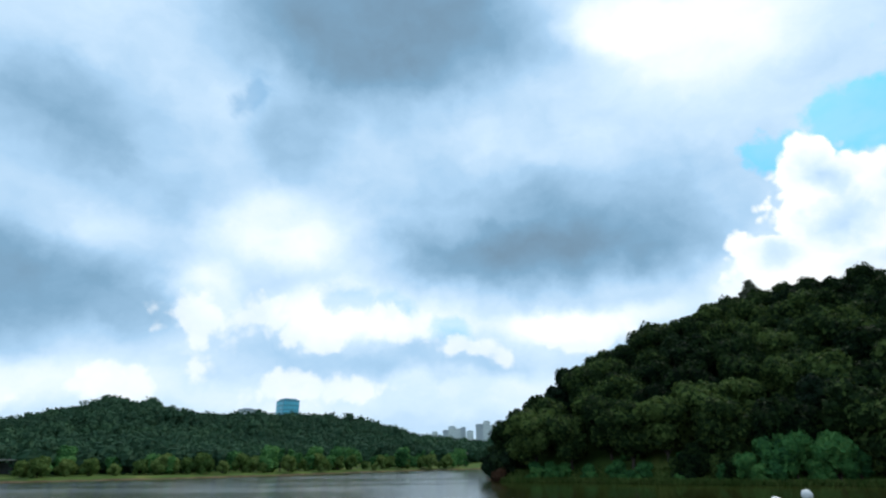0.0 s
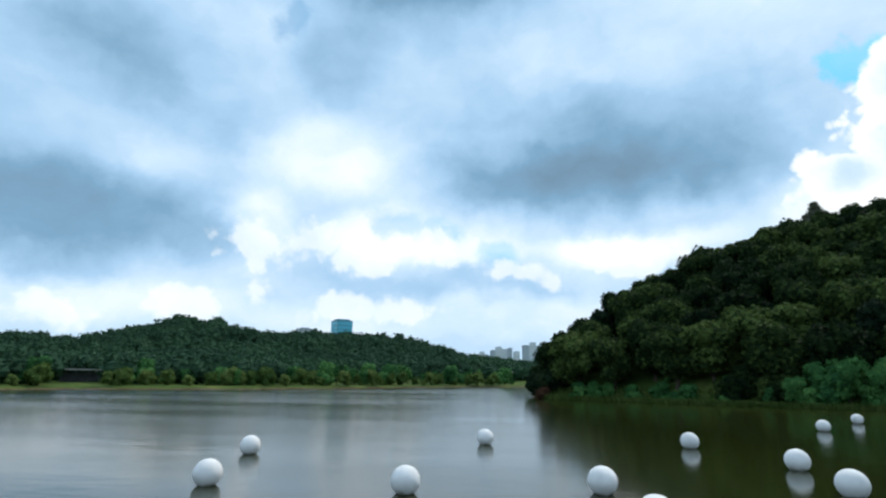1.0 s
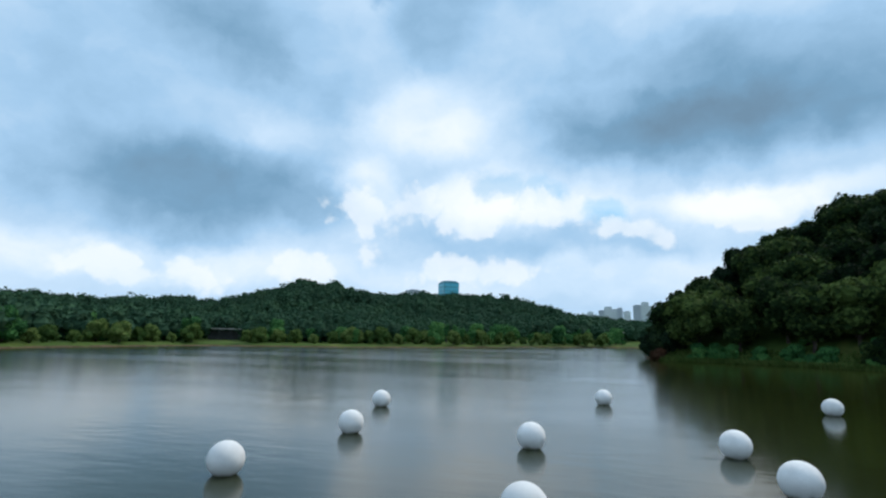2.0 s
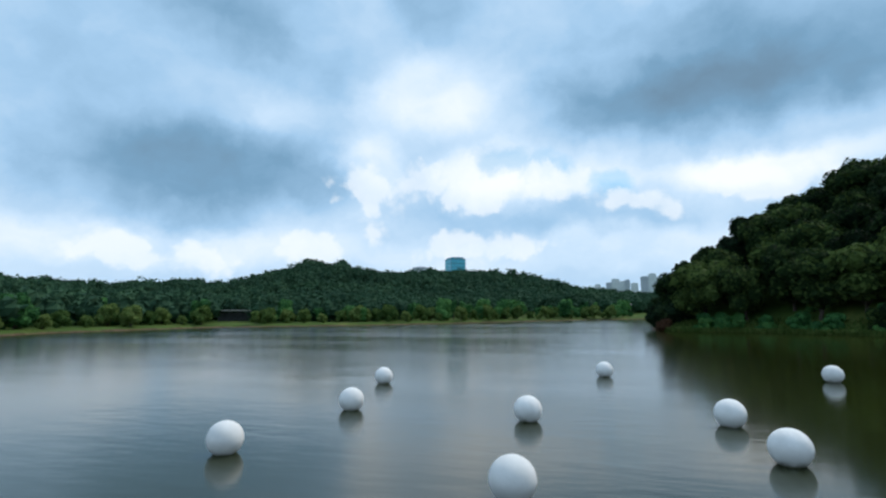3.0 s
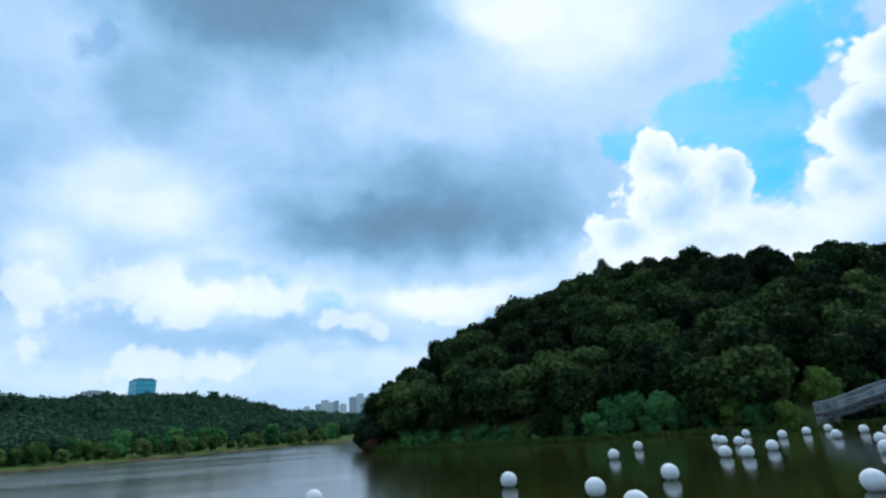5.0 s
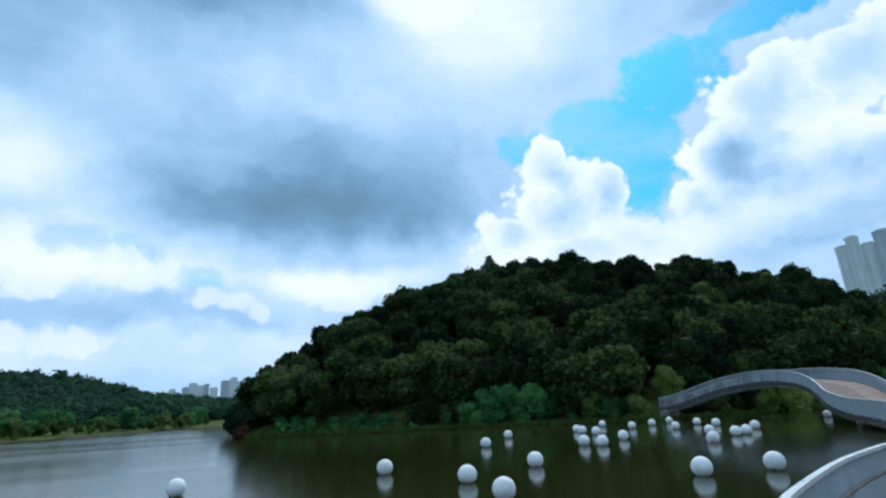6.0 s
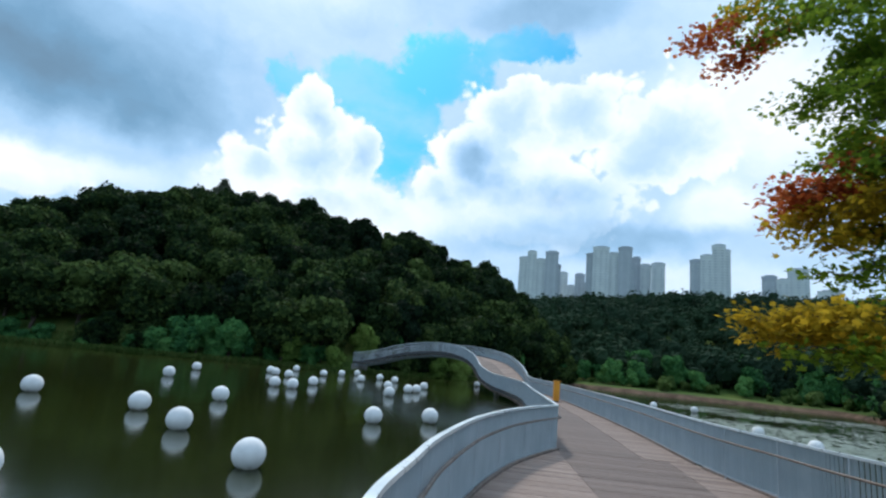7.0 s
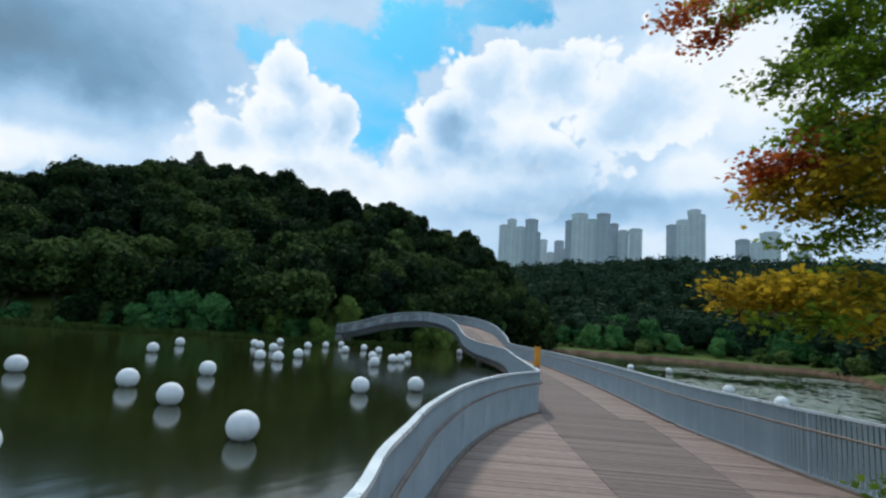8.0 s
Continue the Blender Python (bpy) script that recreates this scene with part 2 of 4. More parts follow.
def ground_build(n, shader, out):
    p = n.add("NewGeometry").outputs["Position"]
    high = n.add("SeparateXYZ", (p,)).outputs[2]
    grass = n.ramp(n.noise(p, 0.09, 6.0, 0.65), [(0.3, (0.028, 0.055, 0.014)), (0.5, (0.055, 0.095, 0.02)), (0.7, (0.13, 0.15, 0.04))])
    mud = n.ramp(n.noise(p, 0.4, 5.0), [(0.3, (0.065, 0.042, 0.028)), (0.7, (0.15, 0.10, 0.07))])
    # the eastern bank is bare earth higher up than the others
    line = n.range(n.add("SeparateXYZ", (p,)).outputs[0], 60.0, 100.0, 0.0, 0.45)
    edge = n.range(n.math("SUBTRACT", n.math("ADD", high, n.math("MULTIPLY", n.noise(p, 0.2, 3.0), 0.6)), line), 0.35, 0.75)
    link(n, n.mix(edge, mud, grass), shader.inputs["Base Color"])
    bumped(n, shader, n.noise(p, 3.0, 6.0), 0.8, 0.15)


GROUND = material("grassy_ground", ground_build, Roughness=0.95, Specular_IOR_Level=0.1)


def slat_build(n, shader, out):
    p = n.add("NewGeometry").outputs["Position"]
    one = n.add("ObjectInfo").outputs["Random"]
    fac = n.math("ADD", n.math("MULTIPLY", n.noise(p, 1.3, 4.0), 0.75), n.math("MULTIPLY", one, 0.12))
    link(n, n.ramp(fac, [(0.25, (0.34, 0.395, 0.43)), (0.75, (0.44, 0.495, 0.53))]), shader.inputs["Base Color"])
    link(n, n.range(n.noise(p, 6.0), 0.3, 0.7, 0.38, 0.55), shader.inputs["Roughness"])


STEEL = material("blue_grey_steel", slat_build, Metallic=0.1)
CAP = plain("pale_steel", (0.62, 0.68, 0.70), (0.78, 0.82, 0.83), 2.0, 0.35, Metallic=0.3)
HANDRAIL = plain("brown_handrail", (0.10, 0.075, 0.06), (0.22, 0.17, 0.14), 3.0, 0.55)
DARK_STEEL = plain("dark_steel", (0.03, 0.034, 0.038), (0.07, 0.075, 0.08), 1.0, 0.6)
ORANGE = plain("orange_paint", (0.62, 0.24, 0.012), (0.75, 0.33, 0.02), 2.0, 0.5)


def plank_build(n, shader, out):
    p = n.add("NewGeometry").outputs["Position"]
    one = n.add("ObjectInfo").outputs["Random"]
    isl = n.add("NewGeometry").outputs["Random Per Island"]
    pick = n.math("FRACT", n.math("ADD", one, isl))
    fac = n.math("ADD", n.math("MULTIPLY", pick, 0.42), n.math("MULTIPLY", n.noise(n.vec("MULTIPLY", p, (3.0, 3.0, 3.0)), 2.0, 6.0, 0.7), 0.6))
    link(n, n.ramp(fac, [(0.2, (0.15, 0.105, 0.086)), (0.5, (0.235, 0.168, 0.138)), (0.85, (0.31, 0.234, 0.198))]), shader.inputs["Base Color"])
    bumped(n, shader, n.noise(p, 60.0, 4.0), 0.4, 0.004)


PLANK = material("weathered_planks", plank_build, Roughness=0.75)


def ball_build(n, shader, out):
    p = n.add("TexCoord").outputs["Object"]
    one = n.add("ObjectInfo").outputs["Random"]
    high = n.add("SeparateXYZ", (p,)).outputs[2]
    stain = n.range(n.math("ADD", high, n.math("MULTIPLY", n.noise(p, 5.0, 4.0), 0.22)), -0.24, -0.10)
    clean = n.ramp(n.math("ADD", n.math("MULTIPLY", n.noise(p, 2.5, 4.0), 0.7), n.math("MULTIPLY", one, 0.25)), [(0.3, (0.70, 0.70, 0.69)), (0.7, (0.84, 0.84, 0.83))])
    link(n, n.mix(stain, (0.30, 0.29, 0.23), clean), shader.inputs["Base Color"])
    bumped(n, shader, n.noise(p, 30.0, 4.0), 0.45, 0.015)


BALL = material("white_plastic", ball_build, Roughness=0.75, Specular_IOR_Level=0.2)


# ================= building helpers =================
def finish(name, me, mat, parent=None, label="", smooth=False):
    me.materials.append(mat)
    if smooth:
        me.polygons.foreach_set("use_smooth", [True] * len(me.polygons))
    ob = new(name, me)
    ob.parent = parent
    if label:
        ob["label"] = label
    return ob


def part(name, bm, mat, parent=None, label="", smooth=False):
    me = bpy.data.meshes.new(name)
    bm.to_mesh(me)
    bm.free()
    return finish(name, me, mat, parent, label, smooth)


def solid(name, verts, faces, mat, parent=None, label="", smooth=False):
    me = bpy.data.meshes.new(name)
    me.from_pydata([tuple(v) for v in verts], [], faces)
    me.validate()
    return finish(name, me, mat, parent, label, smooth)


def quads(name, corners, mat, parent=None, label="", smooth=False, tris=None):
    """corners: array (n, 4, 3); each quad is an island of its own."""
    n = len(corners)
    me = bpy.data.meshes.new(name)
    me.vertices.add(n * 4)
    me.vertices.foreach_set("co", corners.reshape(-1).astype(np.float32))
    me.loops.add(n * 4)
    me.loops.foreach_set("vertex_index", np.arange(n * 4, dtype=np.int32))
    me.polygons.add(n)
    me.polygons.foreach_set("loop_start", np.arange(0, n * 4, 4, dtype=np.int32))
    me.update(calc_edges=True)
    return finish(name, me, mat, parent, label, smooth)


def box(bm, x0, y0, z0, x1, y1, z1, bevel=0.0, m=None):
    g = bmesh.ops.create_cube(bm, size=1.0)["verts"]
    for v in g:
        v.co = Vector(((x0 + x1) / 2 + v.co.x * (x1 - x0), (y0 + y1) / 2 + v.co.y * (y1 - y0), (z0 + z1) / 2 + v.co.z * (z1 - z0)))
    if bevel:
        edges = list({e for v in g for e in v.link_edges})
        g = list({v for f in bmesh.ops.bevel(bm, geom=edges, offset=bevel, segments=2, affect="EDGES")["faces"] for v in f.verts} | {v for v in g if v.is_valid})
    if m is not None:
        bmesh.ops.transform(bm, matrix=m, verts=g)
    return g


def tube(pts, radii, sides=7):
    """Verts and faces of a tapered tube along pts, closed at both ends."""
    verts, faces = [], []
    for i, (p, r) in enumerate(zip(pts, radii)):
        p = Vector(p)
        t = (Vector(pts[min(i + 1, len(pts) - 1)]) - Vector(pts[max(i - 1, 0)])).normalized()
        a = t.orthogonal().normalized()
        b = t.cross(a)
        for k in range(sides):
            w = 2 * math.pi * k / sides
            verts.append(p + (a * math.cos(w) + b * math.sin(w)) * r)
        if i:
            o = (i - 1) * sides
            faces += [(o + k, o + (k + 1) % sides, o + sides + (k + 1) % sides, o + sides + k) for k in range(sides)]
    faces.append(tuple(range(sides))[::-1])
    faces.append(tuple(range(len(verts) - sides, len(verts))))
    return verts, faces


def merge(lists):
    verts, faces = [], []
    for v, f in lists:
        o = len(verts)
        verts += v
        faces += [tuple(i + o for i in q) for q in f]
    return verts, faces


# ================= ground and water =================
def table(rows):
    xs, ys = zip(*rows)
    return lambda a: np.interp(a, xs, ys)


# by azimuth: where the lake ends, and the hills behind it
SHORE = table([(-180, 6), (-150, 14), (-120, 40), (-90, 80), (-60, 105), (-55, 126), (-42, 155), (-26, 153), (-15, 176), (-3, 234), (3, 258), (8, 300),
               (58, 300), (66, 150), (70, 130), (83, 130), (92, 133), (96, 85), (99, 40), (102, 17), (106, 10), (120, 8), (180, 6)])
RIDGE = table([(-180, 160), (-60, 400), (5, 420), (55, 330), (64, 285), (100, 270), (140, 160), (180, 160)])
CREST = table([(-180, 8), (-120, 10), (-60, 18), (-55, 18), (-50.8, 15), (-44, 19), (-41, 16), (-36, 25), (-32, 34), (-29, 33), (-25, 26), (-20, 27), (-11, 26), (-7, 20),
               (-3, 12), (0, 9), (6, 6), (55, 14), (62, 26), (67, 30), (76, 33), (86, 34), (100, 30), (130, 10), (180, 8)])
FRONT = table([(2, 95), (5, 92), (13, 87), (20, 80), (28, 78), (37, 79), (46, 75), (52, 86), (60, 102), (66, 125), (72, 150)])
SPINE = table([(2, 102), (6, 106), (14, 118), (30, 135), (48, 140), (62, 155), (72, 170)])
TREETOP = table([(2.6, -2), (3.4, 1.3), (6.2, 5.4), (9.4, 7.2), (13.3, 10.0), (21, 12.5), (25.5, 14.1), (27.5, 14.6), (30, 14.7), (32.5, 14.9), (35.5, 15.4), (38.5, 14.8), (42, 14.0), (48, 13.6), (53.4, 12.5),
                 (60.6, 10.3), (63.5, 7.8), (66, 4.4), (69, 0.8), (72, -2)])


def smooth01(u):
    u = np.clip(u, 0, 1)
    return u * u * (3 - 2 * u)


def island_top(az):
    """Height of the island's ground along its spine."""
    return np.maximum(SPINE(az) * np.tan(np.radians(TREETOP(az))) + 2.9 - 8.5, 0.0)


def ground_z(x, y):
    x, y = np.asarray(x, float), np.asarray(y, float)
    r, az = np.hypot(x, y), np.degrees(np.arctan2(x, y))
    land = smooth01((r - SHORE(az) + 3) / 7)
    z = -1.6 + land * 2.3 + np.clip(r - SHORE(az), 0, 60) * 0.02 * land
    hill = np.exp(-((r - RIDGE(az)) / np.where(r < RIDGE(az), 95.0, 400.0)) ** 2)
    z = z + land * hill * CREST(az) * smooth01((r - SHORE(az) - 12) / 60)
    f, s = FRONT(az), SPINE(az)
    up = np.where(r < s, smooth01((r - f + 1) / 5) * 2.2 + np.clip((r - f - 3) / (s - f - 3), 0, 1) * island_top(az), (2.2 + island_top(az)) * (1 - smooth01((r - s) / 70)))
    inside = (az > 2.2) & (az < 72.5) & (r < s + 70)
    shape = smooth01((az - 2.2) / 2.0) * smooth01((72.5 - az) / 5.0)
    z = np.where(inside, np.maximum(z, -1.6 + up * shape), z)
    return z + 0.0 * az


def build_ground():
    az = np.concatenate([np.arange(-180, -62, 3.0), np.arange(-62, 112, 0.75), np.arange(112, 180, 3.0)])
    rr = np.concatenate([[0.5, 3, 5], np.arange(6, 20, 1.5), np.arange(20, 60, 5.0), np.arange(60, 200, 2.5), np.arange(200, 320, 6.0), np.arange(330, 600, 25.0), [700, 1000, 1500, 2300, 3500, 4800]])
    a, r = np.meshgrid(np.radians(az), rr)
    x, y = r * np.sin(a), r * np.cos(a)
    z = ground_z(x, y)
    n, m = len(az), len(rr)
    verts = np.stack([x, y, z], -1).reshape(-1, 3)
    faces = [(j * n + i, j * n + (i + 1) % n, (j + 1) * n + (i + 1) % n, (j + 1) * n + i) for j in range(m - 1) for i in range(n)]
    faces = [f[::-1] for f in faces] + [tuple(range(n))]
    ob = solid("ground", verts.tolist(), faces, GROUND, smooth=True)
    tagged(ob, "green grassy land with muddy banks round the lake", "ground", kind="structure")


build_ground()
bm = bmesh.new()
bmesh.ops.create_circle(bm, cap_ends=True, segments=64, radius=620)
tagged(part("water", bm, WATER), "calm dark green lake water mirroring the clouds", "water", kind="structure")


# ================= floating balls =================
def build_ball():
    bm = bmesh.new()
    bmesh.ops.create_uvsphere(bm, u_segments=28, v_segments=18, radius=0.39)
    for v in bm.verts:
        v.co.z *= 0.97
        if abs(v.co.z) < 0.02:
            v.co.x *= 1.012
            v.co.y *= 1.012
    me = bpy.data.meshes.new("float_ball")
    bm.to_mesh(me)
    bm.free()
    me.materials.append(BALL)
    me.polygons.foreach_set("use_smooth", [True] * len(me.polygons))
    return me


BALLS = [(-9.5, 21.6), (-7.8, 15.4), (-2.2, 15.1), (-0.4, 26.3), (2.95, 15.8), (8.7, 26.4), (10.3, 20.7), (9.4, 16.3), (15.35, 23.3), (20, 36.7), (26.5, 44.2), (8.1, 10.9), (17.7, 15.6), (20.7, 14.75), (-7.97, 9.9), (3.34, 12.2), (-1.45, 8.8),
         (35, 45.1), (33.6, 42.5), (42.6, 50.2), (32.8, 39.6), (24.6, 31.1), (25.1, 29.8), (29.5, 32.6), (40.7, 43.5), (45.3, 45.4), (50.1, 47.5),
         (40.6, 37.9), (47.6, 41.5), (46.1, 38), (36.5, 30.8), (30.2, 25.3), (35.7, 27.9), (37.1, 28.1), (42.6, 31.4), (61.8, 36.9),
         (65.2, 15.4), (66.1, 11.3), (42.4, 3.3), (36.2, 0.1)]
ball_mesh = build_ball()
for i, (x, y) in enumerate(BALLS):
    ob = new("float_ball", ball_mesh)
    lean = random.uniform(-6, 6)
    ob.matrix_world = pose(x, y, 0.31, lean, random.uniform(-6, 6), random.uniform(0, 360))
    tagged(ob, "white plastic ball floating on the dark lake", "float ball", "balls floating on the lake")


# ================= footbridge =================
def spline(points, step):
    """Evenly spaced points on a smooth curve through points."""
    p = np.array(points, float)
    q = np.vstack([2 * p[0] - p[1], p, 2 * p[-1] - p[-2]])
    out = []
    for i in range(1, len(q) - 2):
        for u in np.linspace(0, 1, 24, endpoint=False):
            out.append(0.5 * ((2 * q[i]) + (q[i + 1] - q[i - 1]) * u + (2 * q[i - 1] - 5 * q[i] + 4 * q[i + 1] - q[i + 2]) * u ** 2
                              + (3 * q[i] - q[i - 1] - 3 * q[i + 1] + q[i + 2]) * u ** 3))
    out.append(p[-1])
    out = np.array(out)
    run = np.concatenate([[0], np.cumsum(np.linalg.norm(np.diff(out, axis=0), axis=1))])
    s = np.linspace(0, run[-1], max(2, int(round(run[-1] / step)) + 1))
    return np.stack([np.interp(s, run, out[:, k]) for k in range(3)], 1)


def plank_like(n, shader):
    p = n.add("NewGeometry").outputs["Position"]
    pick = n.math("FRACT", n.math("ADD", n.add("ObjectInfo").outputs["Random"], n.add("NewGeometry").outputs["Random Per Island"]))
    fac = n.math("ADD", n.math("MULTIPLY", pick, 0.42), n.math("MULTIPLY", n.noise(p, 6.0, 6.0, 0.7), 0.6))
    link(n, n.ramp(fac, [(0.2, (0.096, 0.064, 0.052)), (0.5, (0.145, 0.10, 0.082)), (0.85, (0.195, 0.142, 0.118))]), shader.inputs["Base Color"])
    bumped(n, shader, n.noise(p, 60.0, 4.0), 0.4, 0.004)


# darker copy of the planks: the duller sheen of one field, put into colour
PLANK_SHADED = material("shaded_planks", lambda n, shader, out: plank_like(n, shader), Roughness=0.7)
CONCRETE = plain("concrete", (0.22, 0.21, 0.19), (0.36, 0.34, 0.31), 1.5, 0.85, 0.01)


DECK = 0.81
LEFT_NEAR = [(-24, -9, DECK), (-14, -4, DECK), (-8, -1.3, DECK), (-4, 0.3, DECK), (-1, 1.02, DECK), (0.6, 1.3, DECK), (1.8, 1.8, DECK), (2.8, 2.4, DECK), (3.9, 2.95, DECK), (5.2, 3.6, DECK),
             (7.4, 4.5, DECK), (9.1, 5.05, DECK), (10.9, 5.5, DECK), (12.6, 5.75, DECK), (14.35, 5.9, DECK)]
RIGHT_NEAR = [(-18, -14.5, DECK), (-10, -10.5, DECK), (-4, -8, DECK), (2, -6, DECK), (6.5, -4.1, DECK), (9.2, -2.4, DECK), (10.8, -1.2, DECK), (12, -0.25, DECK), (13.3, 0.6, DECK), (15.9, 2.35, DECK)]
LEFT_FAR = [(14.35, 5.9, DECK), (24, 11.2, DECK), (34.2, 16.7, DECK), (40.2, 20.9, 0.86), (45.3, 25.5, 1.05), (49.1, 29.0, 1.6), (51.8, 31.25, 2.35), (54.0, 33.4, 3.05), (55.9, 36.0, 3.6),
            (56.9, 39.1, 3.98), (57.1, 42.2, 3.9), (56.7, 45.1, 3.5), (56.1, 47.4, 2.95), (55.5, 49.4, 2.3), (54.9, 51.5, 1.8), (54.6, 52.9, 1.62)]
RIGHT_FAR = [(16.4, 2.62, DECK), (24.6, 6.95, DECK), (36.3, 13.8, DECK), (42.4, 18.0, 0.86), (47.7, 22.7, 1.05), (52.1, 25.3, 1.6), (55.1, 27.7, 2.4), (57.7, 30.4, 3.15), (60.2, 34.0, 3.7),
             (61.4, 38.2, 4.0), (60.7, 42.3, 3.9), (60.2, 45.8, 3.5), (59.6, 48.4, 2.95), (59.0, 50.4, 2.3), (58.4, 52.5, 1.8), (58.1, 53.9, 1.62)]


def beside(pts, away):
    """Unit vectors across the line pts, on the side given by the sign of away."""
    t = np.gradient(pts, axis=0)
    t[:, 2] = 0
    t /= np.linalg.norm(t, axis=1)[:, None]
    return np.stack([-t[:, 1], t[:, 0], 0 * t[:, 0]], 1) * away


def ribbon(pts, side, half, low, high, shift=0.0):
    """A beam of rectangular section along pts."""
    verts, faces = [], []
    for p, s in zip(pts, side):
        for a, z in ((-half, low), (half, low), (half, high), (-half, high)):
            verts.append(tuple(p + s * (a + shift) + np.array([0, 0, z])))
    for i in range(len(pts) - 1):
        o = i * 4
        faces += [(o + k, o + (k + 1) % 4, o + 4 + (k + 1) % 4, o + 4 + k) for k in range(4)]
    e = len(verts) - 4
    return verts, faces + [(3, 2, 1, 0), (e, e + 1, e + 2, e + 3)]


def slat_mesh():
    bm = bmesh.new()
    box(bm, -0.005, -0.032, 0.07, 0.005, 0.032, 1.15)
    me = bpy.data.meshes.new("slat")
    bm.to_mesh(me)
    bm.free()
    me.materials.append(STEEL)
    return me


SLAT = slat_mesh()


def build_railing(points, away, single, label):
    """A railing along the deck's edge. away: the side of the deck. single(x, y): where the slats are parts of their own."""
    rail = new("railing")
    tagged(rail, label, "railing", "railings of the footbridge")
    line = spline(points, 0.25)
    side = beside(line, away)
    solid("top_rail", *ribbon(line, side, 0.04, 1.15, 1.2), CAP, rail, "pale grey flat top rail")
    solid("bottom_rail", *ribbon(line, side, 0.025, 0.04, 0.08), STEEL, rail)
    inner = [p + s * 0.11 + np.array([0, 0, 0.86]) for p, s in zip(line, side)]
    solid("handrail", *tube(inner, [0.026] * len(inner), 8), HANDRAIL, rail, "brown round handrail", True)
    fine = spline(points, 0.105)
    across = beside(fine, away)
    rest = []
    count = 0
    for i, (p, s) in enumerate(zip(fine, across)):
        turn = math.degrees(math.atan2(-s[0], s[1]))
        if i % 19 == 9:
            bm = bmesh.new()
            box(bm, -0.02, -0.045, -0.1, 0.02, 0.045, 1.15, 0.004)
            box(bm, -0.012, 0.0, 0.83, 0.012, 0.11, 0.855)
            post = part("post", bm, STEEL, rail)
            post.matrix_world = pose(*p, 0, 0, turn)
        elif single(p[0], p[1]) and count < 300:
            count += 1
            ob = new("slat", SLAT)
            ob.parent = rail
            ob.matrix_world = pose(*p, 0, 0, turn)
        else:
            m = pose(*p, 0, 0, turn)
            rest.append(([m @ v.co for v in SLAT.vertices], [tuple(f.vertices) for f in SLAT.polygons]))
    if rest:
        tagged(solid("slats", *merge(rest), STEEL, rail), kind="stuff")
    return rail


def seam(a, b, p, q):
    """How far along the plank from a to b the seam through p and q crosses it."""
    nx, ny = q[1] - p[1], p[0] - q[0]
    da, db = (a[0] - p[0]) * nx + (a[1] - p[1]) * ny, (b[0] - p[0]) * nx + (b[1] - p[1]) * ny
    return min(0.98, max(0.0, da / (da - db))) if abs(da - db) > 1e-6 else 0.5


